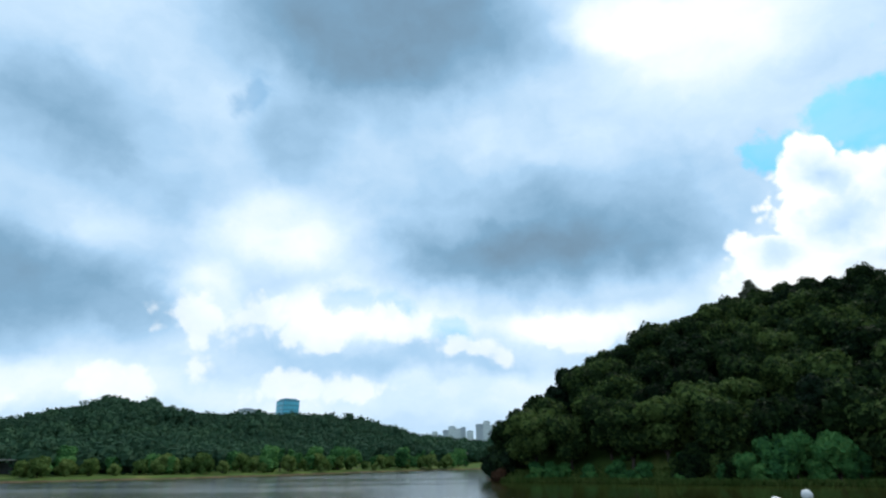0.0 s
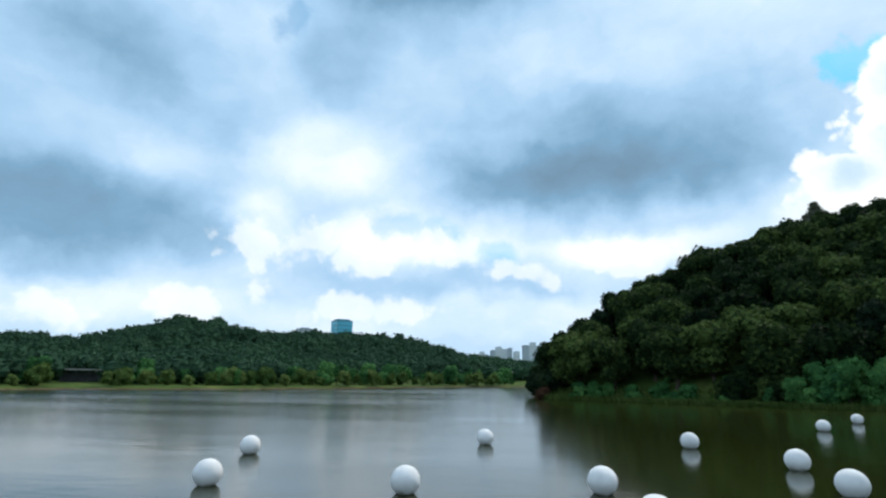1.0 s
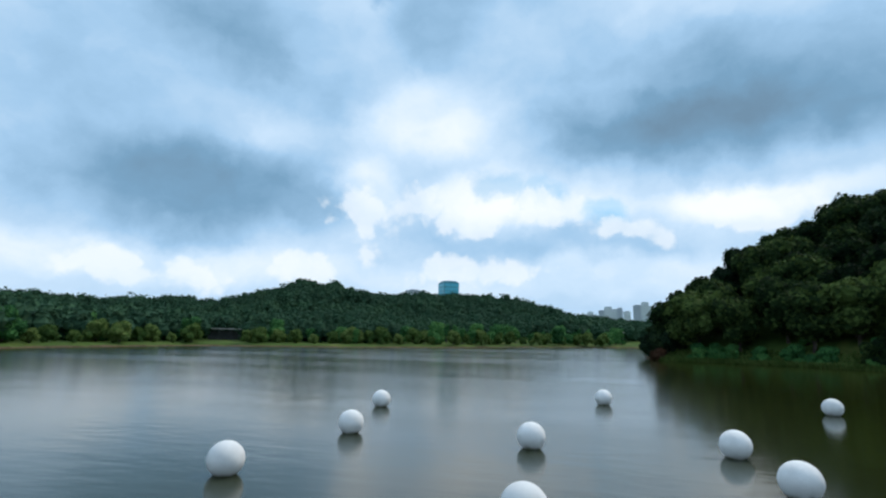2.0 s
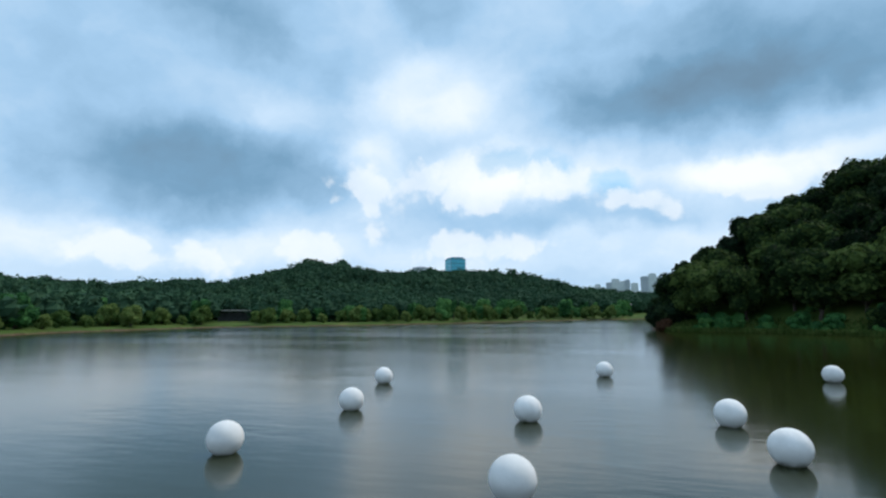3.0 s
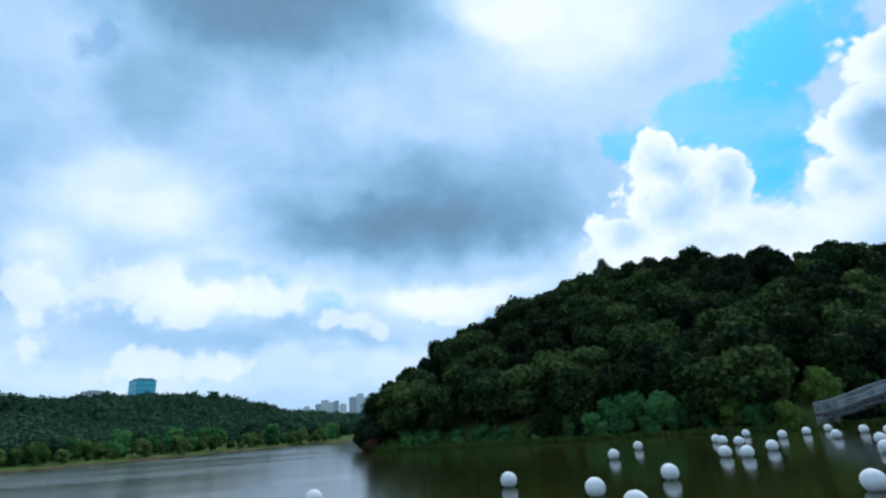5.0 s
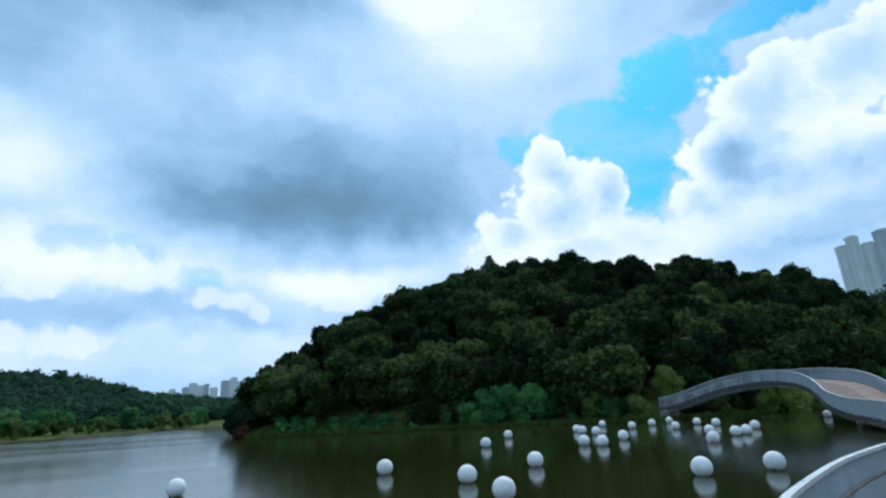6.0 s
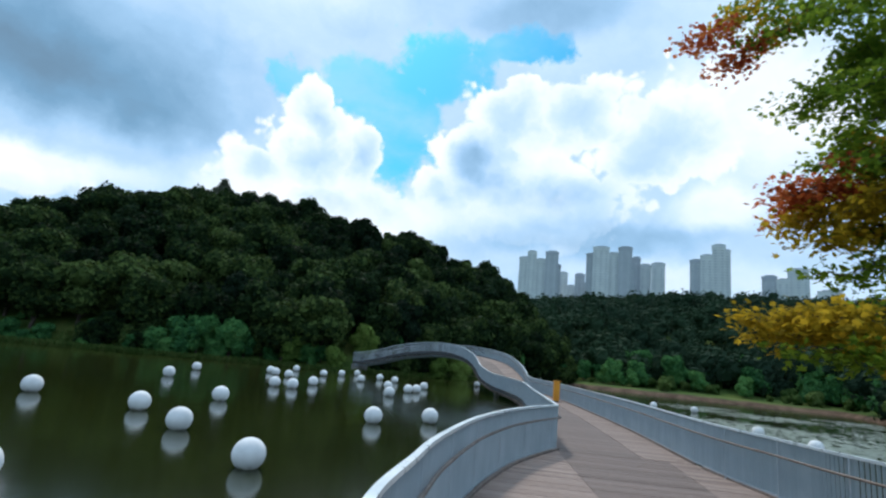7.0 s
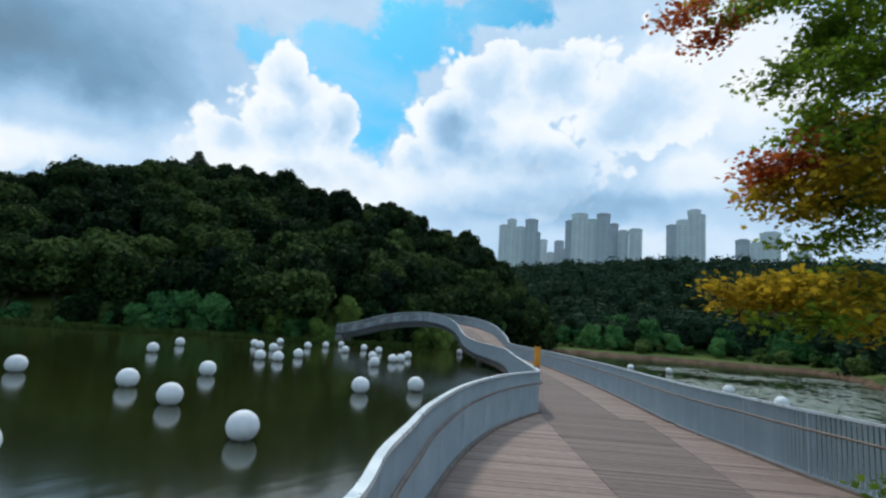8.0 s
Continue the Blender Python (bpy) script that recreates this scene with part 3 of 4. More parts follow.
def build_deck():
    deck = new("deck")
    tagged(deck, "weathered grey-brown plank deck of the curving footbridge", "footbridge deck", kind="structure")
    pieces, rest = 0, []
    for left, right in ((LEFT_NEAR, RIGHT_NEAR), (LEFT_FAR, RIGHT_FAR)):
        if left is LEFT_NEAR:
            # straight parallel planks square to the walkway
            way = np.array([math.cos(radians(31)), math.sin(radians(31)), 0])
            el, er = spline(left, 0.05), spline(right + RIGHT_FAR[:2], 0.05)
            s = np.arange(-22.6, 15.42, 0.15)
            a, b = (np.stack([np.interp(s, e @ way, e[:, k]) for k in range(3)], 1) for e in (el, er))
        else:
            a = spline(left, 0.15)
            b = spline(right, 0.01)
            b = np.stack([np.interp(np.linspace(0, 1, len(a)), np.linspace(0, 1, len(b)), b[:, k]) for k in range(3)], 1)
        n = len(a)
        for i in range(4, n - 4, 5):
            d = (b[i] - a[i]) / np.linalg.norm(b[i] - a[i])
            w = np.array([-d[1], d[0], 0]) * 0.07
            p, q = a[i] - d * 0.1, b[i] + d * 0.1
            v = [tuple(c + np.array([0, 0, z])) for z in (-0.46, -0.31) for c in (p - w, p + w, q + w, q - w)]
            solid("joist", v, [(3, 2, 1, 0), (4, 5, 6, 7), (0, 1, 5, 4), (1, 2, 6, 5), (2, 3, 7, 6), (3, 0, 4, 7)], HANDRAIL, deck)
        for i in range(n - 1):
            near = left is LEFT_NEAR
            # fields of planks, laid end to end across the deck; one has shading in its colour
            if near:
                u, v = seam(a[i], b[i], (14.35, 5.9), (7.5, 1.8)), seam(a[i], b[i], (24.4, 7.1), (9.4, 0.3))
                u, v = min(u, 0.9), max(v, min(u, 0.9) + 0.02)
                fields = ((0.0, u - 0.0008), (u + 0.0008, v - 0.0008), (v + 0.0008, 1.0))
            else:
                fields = ((0.0, 0.62), (0.625, 1.0))
            for k, (f0, f1) in enumerate(fields):
                g = 0.035
                if f1 - f0 < 0.02:
                    continue
                jog = random.uniform(-0.003, 0.003)
                e = [a[i] + (a[i + 1] - a[i]) * g, a[i] + (a[i + 1] - a[i]) * (1 - g)], [b[i] + (b[i + 1] - b[i]) * g, b[i] + (b[i + 1] - b[i]) * (1 - g)]
                c = [e[0][0] * (1 - f0) + e[1][0] * f0, e[0][1] * (1 - f0) + e[1][1] * f0, e[0][1] * (1 - f1) + e[1][1] * f1, e[0][0] * (1 - f1) + e[1][0] * f1]
                top = [tuple(v + np.array([0, 0, jog])) for v in c]
                low = [tuple(v + np.array([0, 0, jog - 0.04])) for v in c]
                faces = [(3, 2, 1, 0), (4, 5, 6, 7), (0, 1, 5, 4), (1, 2, 6, 5), (2, 3, 7, 6), (3, 0, 4, 7)]
                mat = PLANK_SHADED if k == (1 if near else 0) else PLANK
                if near and pieces < 300 and a[i][0] > 4.6:
                    pieces += 1
                    solid("plank", low + top, faces, mat, deck)
                else:
                    rest.append((low + top, faces, mat))
    for mat, name in ((PLANK, "far_planks"), (PLANK_SHADED, "far_dark_planks")):
        tagged(solid(name, *merge([(v, f) for v, f, m in rest if m is mat]), mat, deck), kind="stuff")
    # bearers below the planks and steel edge beams
    for left, right in ((LEFT_NEAR, RIGHT_NEAR), (LEFT_FAR, RIGHT_FAR)):
        for line, way in ((left, -1), (right, 1)):
            pts = spline(line, 0.6)
            side = beside(pts, way)
            # the edge beam's dark colour holds the shadow gap below the planks
            solid("edge_beam", *ribbon(pts, side, 0.05, -0.30, -0.045, 0.06), DARK_STEEL, deck, "dark steel edge beam")
            solid("kerb", *ribbon(pts, side, 0.03, -0.005, 0.05, 0.07), HANDRAIL, deck, "dark brown timber kerb")
            solid("girder", *ribbon(pts, side, 0.09, -0.62, -0.05, 0.75), STEEL, deck, "blue-grey steel girder")


def pier(x, y, top):
    p = new("pier")
    p.location = (x, y, 0)
    tagged(p, "grey concrete pier standing in the lake", "pier", "piers of the footbridge")
    bm = bmesh.new()
    bmesh.ops.create_cone(bm, cap_ends=True, segments=20, radius1=0.32, radius2=0.28, depth=top + 1.8)
    bmesh.ops.translate(bm, verts=bm.verts, vec=(0, 0, (top - 1.8) / 2))
    part("column", bm, CONCRETE, p, smooth=False)
    bm = bmesh.new()
    box(bm, -0.45, -0.45, top - 0.02, 0.45, 0.45, top + 0.2, 0.03)
    part("cap", bm, CONCRETE, p)


def build_bridge():
    build_deck()
    build_railing(LEFT_NEAR, -1, lambda x, y: x > -8, "blue-grey steel slat railing sweeping along the deck's edge")
    build_railing(LEFT_FAR, -1, lambda x, y: False, "blue-grey steel slat railing climbing over the arch")
    build_railing(RIGHT_NEAR + RIGHT_FAR[1:], 1, lambda x, y: 2 < x < 35, "blue-grey steel slat railing beside the lily pond")
    for x, y, top in ((2.5, -1.5, 0.3), (8.5, 2.0, 0.3), (16, 4.6, 0.3), (25, 9.4, 0.3), (35, 15.2, 0.3), (45.2, 22.6, 0.3), (50.2, 27.5, 0.85)):
        pier(x, y, top)
    # the abutment where the arch lands
    bm = bmesh.new()
    box(bm, -1.1, -0.4, -1.0, 1.1, 1.0, 1.25, 0.06, pose(57.2, 53.6, 0, 0, 0, 12))
    tagged(part("abutment", bm, CONCRETE), "pale concrete abutment where the footbridge lands", "abutment", kind="structure")


def build_lifebuoy_box():
    """A tall orange cabinet on the deck."""
    b = new("lifebuoy_cabinet")
    b.matrix_world = pose(37.2, 15.5, DECK, 0, 0, 28)
    tagged(b, "tall orange-painted metal cabinet standing on the deck", "cabinet")
    bm = bmesh.new()
    box(bm, -0.34, -0.2, 0.06, 0.34, 0.2, 1.42, 0.02)
    part("body", bm, ORANGE, b)
    bm = bmesh.new()
    box(bm, -0.29, -0.225, 0.16, 0.29, -0.2, 1.3, 0.008)
    door = part("door", bm, ORANGE, b)
    bm = bmesh.new()
    box(bm, 0.2, -0.25, 0.7, 0.235, -0.225, 0.86, 0.006)
    part("handle", bm, DARK_STEEL, door, "dark metal handle")
    bm = bmesh.new()
    box(bm, -0.37, -0.23, 1.42, 0.37, 0.23, 1.48, 0.015)
    part("lid", bm, ORANGE, b)
    bm = bmesh.new()
    box(bm, -0.36, -0.22, 0.0, 0.36, 0.22, 0.06, 0.01)
    part("plinth", bm, DARK_STEEL, b)


build_bridge()
build_lifebuoy_box()


# ================= trees =================
def lumpy(rng, n, r, squash=0.8, low=-0.5):
    """Centres and radii of the lobes that make up a crown of radius r."""
    lobes = [(np.array([0, 0, 0.1 * r]), 0.62 * r)]
    for k in range(n):
        a = 2.4 * k + rng.uniform(0, 0.8)
        e = rng.uniform(low, 1.1)
        d = rng.uniform(0.45, 0.72) * r
        c = np.array([math.cos(a) * math.cos(e) * d, math.sin(a) * math.cos(e) * d, math.sin(e) * d * squash])
        lobes.append((c, rng.uniform(0.28, 0.45) * r))
    return lobes


def tufts(rng, lobes, count, size, hug=0.18, ruffle=0.4):
    """Small leaf tufts set over the lobes; those deep inside others are dropped. Returns (n, 4, 3)."""
    weight = np.array([q * q for _, q in lobes])
    which = rng.choice(len(lobes), count * 2, p=weight / weight.sum())
    c = np.array([l[0] for l in lobes])[which]
    q = np.array([l[1] for l in lobes])[which]
    d = rng.normal(size=(count * 2, 3))
    d /= np.linalg.norm(d, axis=1)[:, None]
    p = c + d * (q * rng.uniform(1 - hug, 1 + hug * 0.6, count * 2))[:, None]
    deep = np.zeros(len(p), bool)
    for lc, lq in lobes:
        deep |= np.linalg.norm(p - lc, axis=1) < lq * 0.78
    p, d = p[~deep][:count], d[~deep][:count]
    n = len(p)
    nrm = d + rng.normal(size=(n, 3)) * ruffle
    nrm /= np.linalg.norm(nrm, axis=1)[:, None]
    u = np.cross(nrm, rng.normal(size=(n, 3)))
    u /= np.linalg.norm(u, axis=1)[:, None]
    v = np.cross(nrm, u)
    s = (size * rng.uniform(0.6, 1.35, n))[:, None]
    w = s * rng.uniform(0.45, 0.85, n)[:, None]
    bend = nrm * s * 0.25
    return np.stack([p - u * s - bend, p - v * w, p + u * s - bend, p + v * w], 1)


def ball_faces(c, r, rng, rings=5, seg=8):
    verts, faces = [], []
    for i in range(rings + 1):
        e = math.pi * (i / rings - 0.5)
        for k in range(seg):
            a = 2 * math.pi * (k + 0.5 * (i % 2)) / seg
            q = r * rng.uniform(0.9, 1.08)
            verts.append((c[0] + q * math.cos(e) * math.cos(a), c[1] + q * math.cos(e) * math.sin(a), c[2] + q * math.sin(e)))
    for i in range(rings):
        for k in range(seg):
            faces.append((i * seg + k, i * seg + (k + 1) % seg, (i + 1) * seg + (k + 1) % seg, (i + 1) * seg + k))
    return verts, faces


def crown_mesh(rng, lobes, count, size, mat):
    t = tufts(rng, lobes, count, size)
    v, f = merge([ball_faces(c, q * 0.8, rng) for c, q in lobes])
    o = len(v)
    verts = np.concatenate([np.array(v), t.reshape(-1, 3)])
    faces = f + [(o + 4 * i, o + 4 * i + 1, o + 4 * i + 2, o + 4 * i + 3) for i in range(len(t))]
    me = bpy.data.meshes.new("crown")
    me.from_pydata(verts.tolist(), [], faces)
    me.materials.append(mat)
    return me


def make_tree(name, seed, height, radius, mat, label, category="tree", lobes=11, count=1300, size=0.34, stem=0.42, group=""):
    """A tree with a tapered forking trunk and an uneven crown; it stands at its own origin."""
    rng = np.random.default_rng(seed)
    tree = new(name)
    tagged(tree, label, category, group)
    base = height * stem
    tall = (height * (1 - stem * 0.7)) / 2 / radius
    mid = height - radius * tall * 0.98
    ls = [(c + np.array([0, 0, mid]), q) for c, q in lumpy(rng, lobes, radius, tall * 1.05, -1.1)]
    if tall > 1.15:
        ls += [(np.array([0, 0, mid - radius * 0.35]), radius * 0.6), (np.array([0, 0, mid + radius * 0.45]), radius * 0.5)]
    runs = [tube([(0, 0, -0.6), (0.05, 0, base * 0.5), (rng.uniform(-0.2, 0.2), rng.uniform(-0.2, 0.2), base), (0, 0, mid)], [0.03 * height, 0.022 * height, 0.018 * height, 0.008 * height], 7)]
    for c, q in ls[1:6]:
        runs.append(tube([(0, 0, base * 0.85), tuple(c * np.array([0.5, 0.5, 1]) - np.array([0, 0, 0.9])), tuple(c)], [0.011 * height, 0.008 * height, 0.004 * height], 5))
    solid("trunk", *merge(runs), BARK, tree, "brown bark trunk with forking limbs", True)
    crown = new("crown", crown_mesh(rng, ls, count, size, mat))
    crown.parent = tree
    return tree


def place(proto, spots, rng):
    """The first spot takes the model itself, the others copies. spots: (x, y, scale)."""
    for i, (x, y, s) in enumerate(spots):
        m = pose(x, y, float(ground_z(x, y)) - 0.1, 0, 0, rng.uniform(0, 360)) @ Matrix.Diagonal((s, s, s * rng.uniform(0.92, 1.05), 1))
        if i == 0:
            proto.matrix_world = m
        else:
            c = copy_thing(proto, Matrix.Identity(4))
            c.matrix_world = m


def polar(az, r):
    return r * math.sin(radians(az)), r * math.cos(radians(az))


def scatter(rng, az0, az1, near, far, gap, tries, taken):
    """Spots between two distances that keep a gap from one another."""
    out = []
    for _ in range(tries):
        az = rng.uniform(az0, az1)
        r = rng.uniform(near(az), far(az))
        x, y = polar(az, r)
        if all((x - u) ** 2 + (y - v) ** 2 > gap * gap for u, v in taken):
            taken.append((x, y))
            out.append((x, y, az, r))
    return out


def build_island():
    rng = np.random.default_rng(5)
    taken = []
    spots = scatter(rng, 3.4, 69.5, lambda a: FRONT(a) + np.interp(a, (4, 7, 20, 26), (2.6, 4.4, 5.0, 2.6)), lambda a: SPINE(a) + 10, 4.9, 6000, taken)
    kinds = []
    for k in range(6):
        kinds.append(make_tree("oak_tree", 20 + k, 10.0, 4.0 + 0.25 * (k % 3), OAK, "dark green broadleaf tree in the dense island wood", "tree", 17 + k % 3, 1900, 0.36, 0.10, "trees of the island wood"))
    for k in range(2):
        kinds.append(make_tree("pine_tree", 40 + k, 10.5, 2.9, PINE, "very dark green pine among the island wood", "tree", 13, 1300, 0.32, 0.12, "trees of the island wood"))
    buckets = [[] for _ in kinds]
    for x, y, az, r in spots:
        top = SPINE(az) * math.tan(radians(float(TREETOP(az)))) + 2.9
        room = top - float(ground_z(x, y))
        s = min(1.1, max(0.3, room / 10.4)) * rng.uniform(0.84, 1.06)
        k = 6 + int(rng.integers(2)) if (az < 9 and rng.random() < 0.7) or rng.random() < 0.08 else int(rng.integers(6))
        buckets[k].append((x, y, s))
    for proto, b in zip(kinds, buckets):
        place(proto, b, rng)
    # shrubs and young trees along the island's foot
    foot = make_tree("shrub", 61, 4.2, 2.3, FRESH, "fresh green leafy shrub at the island's waterline", "shrub", 12, 1000, 0.24, 0.03, "shrubs along the banks")
    place(foot, [(*polar(az, FRONT(az) + d), s) for az, d, s in ((27, 2.6, 0.8), (29.3, 2.6, 1.25), (30.6, 3.2, 1.3), (33.6, 2.6, 1.25), (35, 3, 0.8), (32.2, 2.4, 0.7), (28, 2.2, 0.6), (25, 3, 0.6), (41.3, 2.8, 0.85), (42.6, 3.6, 0.7), (37.6, 2.8, 0.6), (22, 5, 0.55), (17, 7.2, 0.5), (50, 6, 1.0), (53, 5, 1.1), (48, 7, 0.8),
                                                                 (12, 7.5, 0.45), (57, 5, 1.0), (60, 6, 1.0), (63, 6, 1.1), (65.5, 7, 1.0), (67.5, 6, 1.0))], rng)
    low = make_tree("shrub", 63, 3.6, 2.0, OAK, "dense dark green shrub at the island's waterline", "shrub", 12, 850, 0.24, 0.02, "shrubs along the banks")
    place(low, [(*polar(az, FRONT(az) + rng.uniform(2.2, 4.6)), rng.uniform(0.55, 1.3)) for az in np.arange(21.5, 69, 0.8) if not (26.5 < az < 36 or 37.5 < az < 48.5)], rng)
    sparse = make_tree("shrub", 64, 2.4, 1.5, FRESH, "small green shrub on the grassy island bank", "shrub", 9, 620, 0.17, 0.02, "shrubs along the banks")
    place(sparse, [(*polar(az, FRONT(az) + rng.uniform(1.8, 4.4)), rng.uniform(0.4, 0.95)) for az in rng.uniform(6, 22, 26)], rng)
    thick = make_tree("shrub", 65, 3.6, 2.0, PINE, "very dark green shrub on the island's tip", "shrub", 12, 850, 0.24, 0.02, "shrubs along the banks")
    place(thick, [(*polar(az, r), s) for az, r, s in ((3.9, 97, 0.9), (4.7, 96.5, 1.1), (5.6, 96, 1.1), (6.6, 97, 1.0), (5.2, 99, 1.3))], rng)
    willow = make_tree("willow", 71, 6.0, 2.5, WILLOW, "yellow-green willow bush at the water's edge", "willow", 13, 1400, 0.22, 0.03, "willows along the banks")
    place(willow, [(*polar(az, r), s) for az, r, s in ((39.6, 79.8, 1.02), (44.0, 77.8, 0.66), (46.9, 82, 1.0), (54.8, 92, 0.95), (57.2, 95, 1.05))], rng)
    bare = make_tree("pale_tree", 81, 9.5, 2.2, PALE, "pale half-bare tree standing out on the island's top", "tree", 7, 330, 0.22, 0.5)
    place(bare, [(*polar(30.4, 132), 1.28), (*polar(41.1, 138), 1.0)], rng)
    dry = make_tree("dry_bush", 83, 2.4, 1.3, RUSTY, "rusty brown dry bush at the island's tip", "bush", 7, 420, 0.16, 0.1)
    place(dry, [(*polar(4.5, 93.4), 1.35)], rng)


def build_bank_grass():
    """Long grass and reeds along the island's edge."""
    rng = np.random.default_rng(15)
    az = np.concatenate([rng.uniform(4.6, 26, 9000), rng.uniform(26, 68, 7000)])
    back = rng.uniform(-0.2, 1.0, len(az)) ** 2 * np.where(az < 26, 5.2, 2.2)
    r = FRONT(az) + back
    x, y = r * np.sin(np.radians(az)), r * np.cos(np.radians(az))
    z = np.maximum(ground_z(x, y), -0.05)
    h = rng.uniform(0.25, 0.75, len(az)) * np.where(back < 0.5, 1.15, 0.9)
    turn = rng.uniform(0, math.pi, len(az))
    w = rng.uniform(0.05, 0.14, len(az))
    foot = np.stack([x, y, z - 0.08], 1)
    side = np.stack([np.cos(turn) * w, np.sin(turn) * w, 0 * w], 1)
    lean = np.stack([rng.normal(size=len(az)) * 0.2, rng.normal(size=len(az)) * 0.2, h], 1)
    blades = np.stack([foot - side, foot + side, foot + lean + side * 0.3, foot + lean - side * 0.3], 1)
    tagged(quads("bank_grass", blades, GRASS), "long green grass and reeds along the island's waterline", "grass", kind="stuff")


GRASS = leafy("grass_blades", (0.035, 0.075, 0.018), (0.075, 0.13, 0.03), (0.16, 0.20, 0.06), 0.35, 0.12, 0.35)
PALE = leafy("pale_leaves", (0.08, 0.09, 0.06), (0.15, 0.16, 0.11), (0.24, 0.24, 0.18))
RUSTY = leafy("rusty_leaves", (0.035, 0.02, 0.012), (0.075, 0.038, 0.022), (0.12, 0.065, 0.035))


def build_far_woods():
    """Closed woods on the hills round the lake, too far and many to tell apart."""
    for name, label, az0, az1, near, far, gap, tries, per, size, radius, mat in (
            ("far_wood", "distant hazy green wooded hills beyond the lake", -63, 7, lambda a: SHORE(a) + np.interp(a, (-41.6, -41.5, -37, -36.9, -25, -15), (16, 42, 42, 16, 16, 48)), lambda a: RIDGE(a) + 25, 5.6, 12000, 110, 0.85, 6.0, HAZED),
            ("hill_wood", "dark green wood on the hill behind the pond", 61, 108, lambda a: SHORE(a) + 26, lambda a: RIDGE(a) + 20, 5.8, 6000, 220, 0.62, 6.4, HILLSIDE)):
        rng = np.random.default_rng(9)
        grid, verts, faces, cards = {}, [], [], []
        for _ in range(tries):
            az = rng.uniform(az0, az1)
            r = math.sqrt(rng.uniform(near(az) ** 2, far(az) ** 2))
            x, y = polar(az, r)
            key = (int(x // gap), int(y // gap))
            if any((x - u) ** 2 + (y - v) ** 2 < gap * gap for i in (-1, 0, 1) for j in (-1, 0, 1) for u, v in grid.get((key[0] + i, key[1] + j), ())):
                continue
            grid.setdefault(key, []).append((x, y))
            q = radius * rng.uniform(0.75, 1.25)
            c = np.array([x, y, float(ground_z(x, y)) + q * rng.uniform(0.36, 0.62)])
            ls = [(c + a * np.array([1, 1, 1.15]), b) for a, b in lumpy(rng, 5, q)]
            cards.append(tufts(rng, ls, per, size, 0.3, 0.55))
            for lc, lq in ls[:5]:
                v, f = ball_faces(lc, lq * 0.76, rng, 4, 6)
                o = len(verts)
                verts += v
                faces += [tuple(i + o for i in g) for g in f]
        t = np.concatenate(cards)
        o = len(verts)
        faces += [(o + 4 * i, o + 4 * i + 1, o + 4 * i + 2, o + 4 * i + 3) for i in range(len(t))]
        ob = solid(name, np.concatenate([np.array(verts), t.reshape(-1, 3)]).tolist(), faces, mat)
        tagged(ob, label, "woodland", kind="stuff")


BANK_LEAF = leafy("bank_leaves", (0.05, 0.10, 0.026), (0.095, 0.155, 0.04), (0.16, 0.22, 0.065))


def build_banks():
    rng = np.random.default_rng(12)
    bush = make_tree("shrub", 91, 4.4, 2.6, BANK_LEAF, "round light green bush on the far bank", "shrub", 12, 700, 0.3, 0.02, "bushes on the far bank")
    spots = []
    az = -60.0
    while az < 1:
        if -41.6 < az < -37.2:
            az = -37.2
        spots.append((*polar(az, SHORE(az) + rng.uniform(5, 12)), rng.uniform(0.5, 1.25)))
        az += rng.uniform(0.7, 2.0)
    place(bush, spots, rng)
    green = make_tree("shrub", 92, 5.2, 2.8, FRESH, "mid green bush on the bank", "shrub", 12, 750, 0.3, 0.02, "bushes on the far bank")
    spots = []
    for a0, a1, d0, d1, n in ((-60, 2, 8, 22, 40), (67, 95, 16, 38, 32)):
        for _ in range(n):
            az = rng.uniform(a0, a1)
            if not -41.8 < az < -37:
                spots.append((*polar(az, SHORE(az) + rng.uniform(d0, d1)), rng.uniform(0.5, 1.6)))
    place(green, spots, rng)
    light = make_tree("shrub", 93, 3.8, 2.3, BANK_LEAF, "light green bush on the grassy pond bank", "shrub", 12, 850, 0.26, 0.02, "bushes on the pond bank")
    place(light, [(*polar(az, SHORE(az) + rng.uniform(12, 24)), rng.uniform(0.3, 1.0)) for az in rng.uniform(67, 95.5, 30)], rng)
    poplar = make_tree("poplar", 94, 8.0, 1.7, FRESH, "slim young green tree in the lakeside park", "tree", 7, 420, 0.34, 0.3, "young trees in the lakeside park")
    place(poplar, [(*polar(az, SHORE(az) + rng.uniform(14, 30)), rng.uniform(0.6, 1.05)) for az in rng.uniform(-22, 3, 34)], rng)


# ================= buildings =================
def facade_build(n, shader, out):
    p = n.add("TexCoord").outputs["Object"]
    s = n.add("SeparateXYZ", (p,)).outputs
    floor = n.math("FRACT", n.math("DIVIDE", s[2], 2.9))
    band = n.range(floor, 0.42, 0.5)
    stain = n.noise(p, 0.08, 4.0)
    wall = n.ramp(stain, [(0.3, (0.58, 0.62, 0.64)), (0.7, (0.68, 0.72, 0.73))])
    link(n, n.mix(n.math("MULTIPLY", band, 0.14), wall, (0.26, 0.31, 0.34)), shader.inputs["Base Color"])


# walls and glazing are lightened: the haze of distance is in their colours
FACADE = material("hazed_concrete", facade_build, Roughness=0.8)
FACADE_DARK = plain("hazed_dark_wall", (0.36, 0.40, 0.45), (0.43, 0.47, 0.52), 0.1, 0.7)
GLAZING = plain("hazed_glazing", (0.42, 0.47, 0.51), (0.50, 0.55, 0.58), 0.2, 0.4)


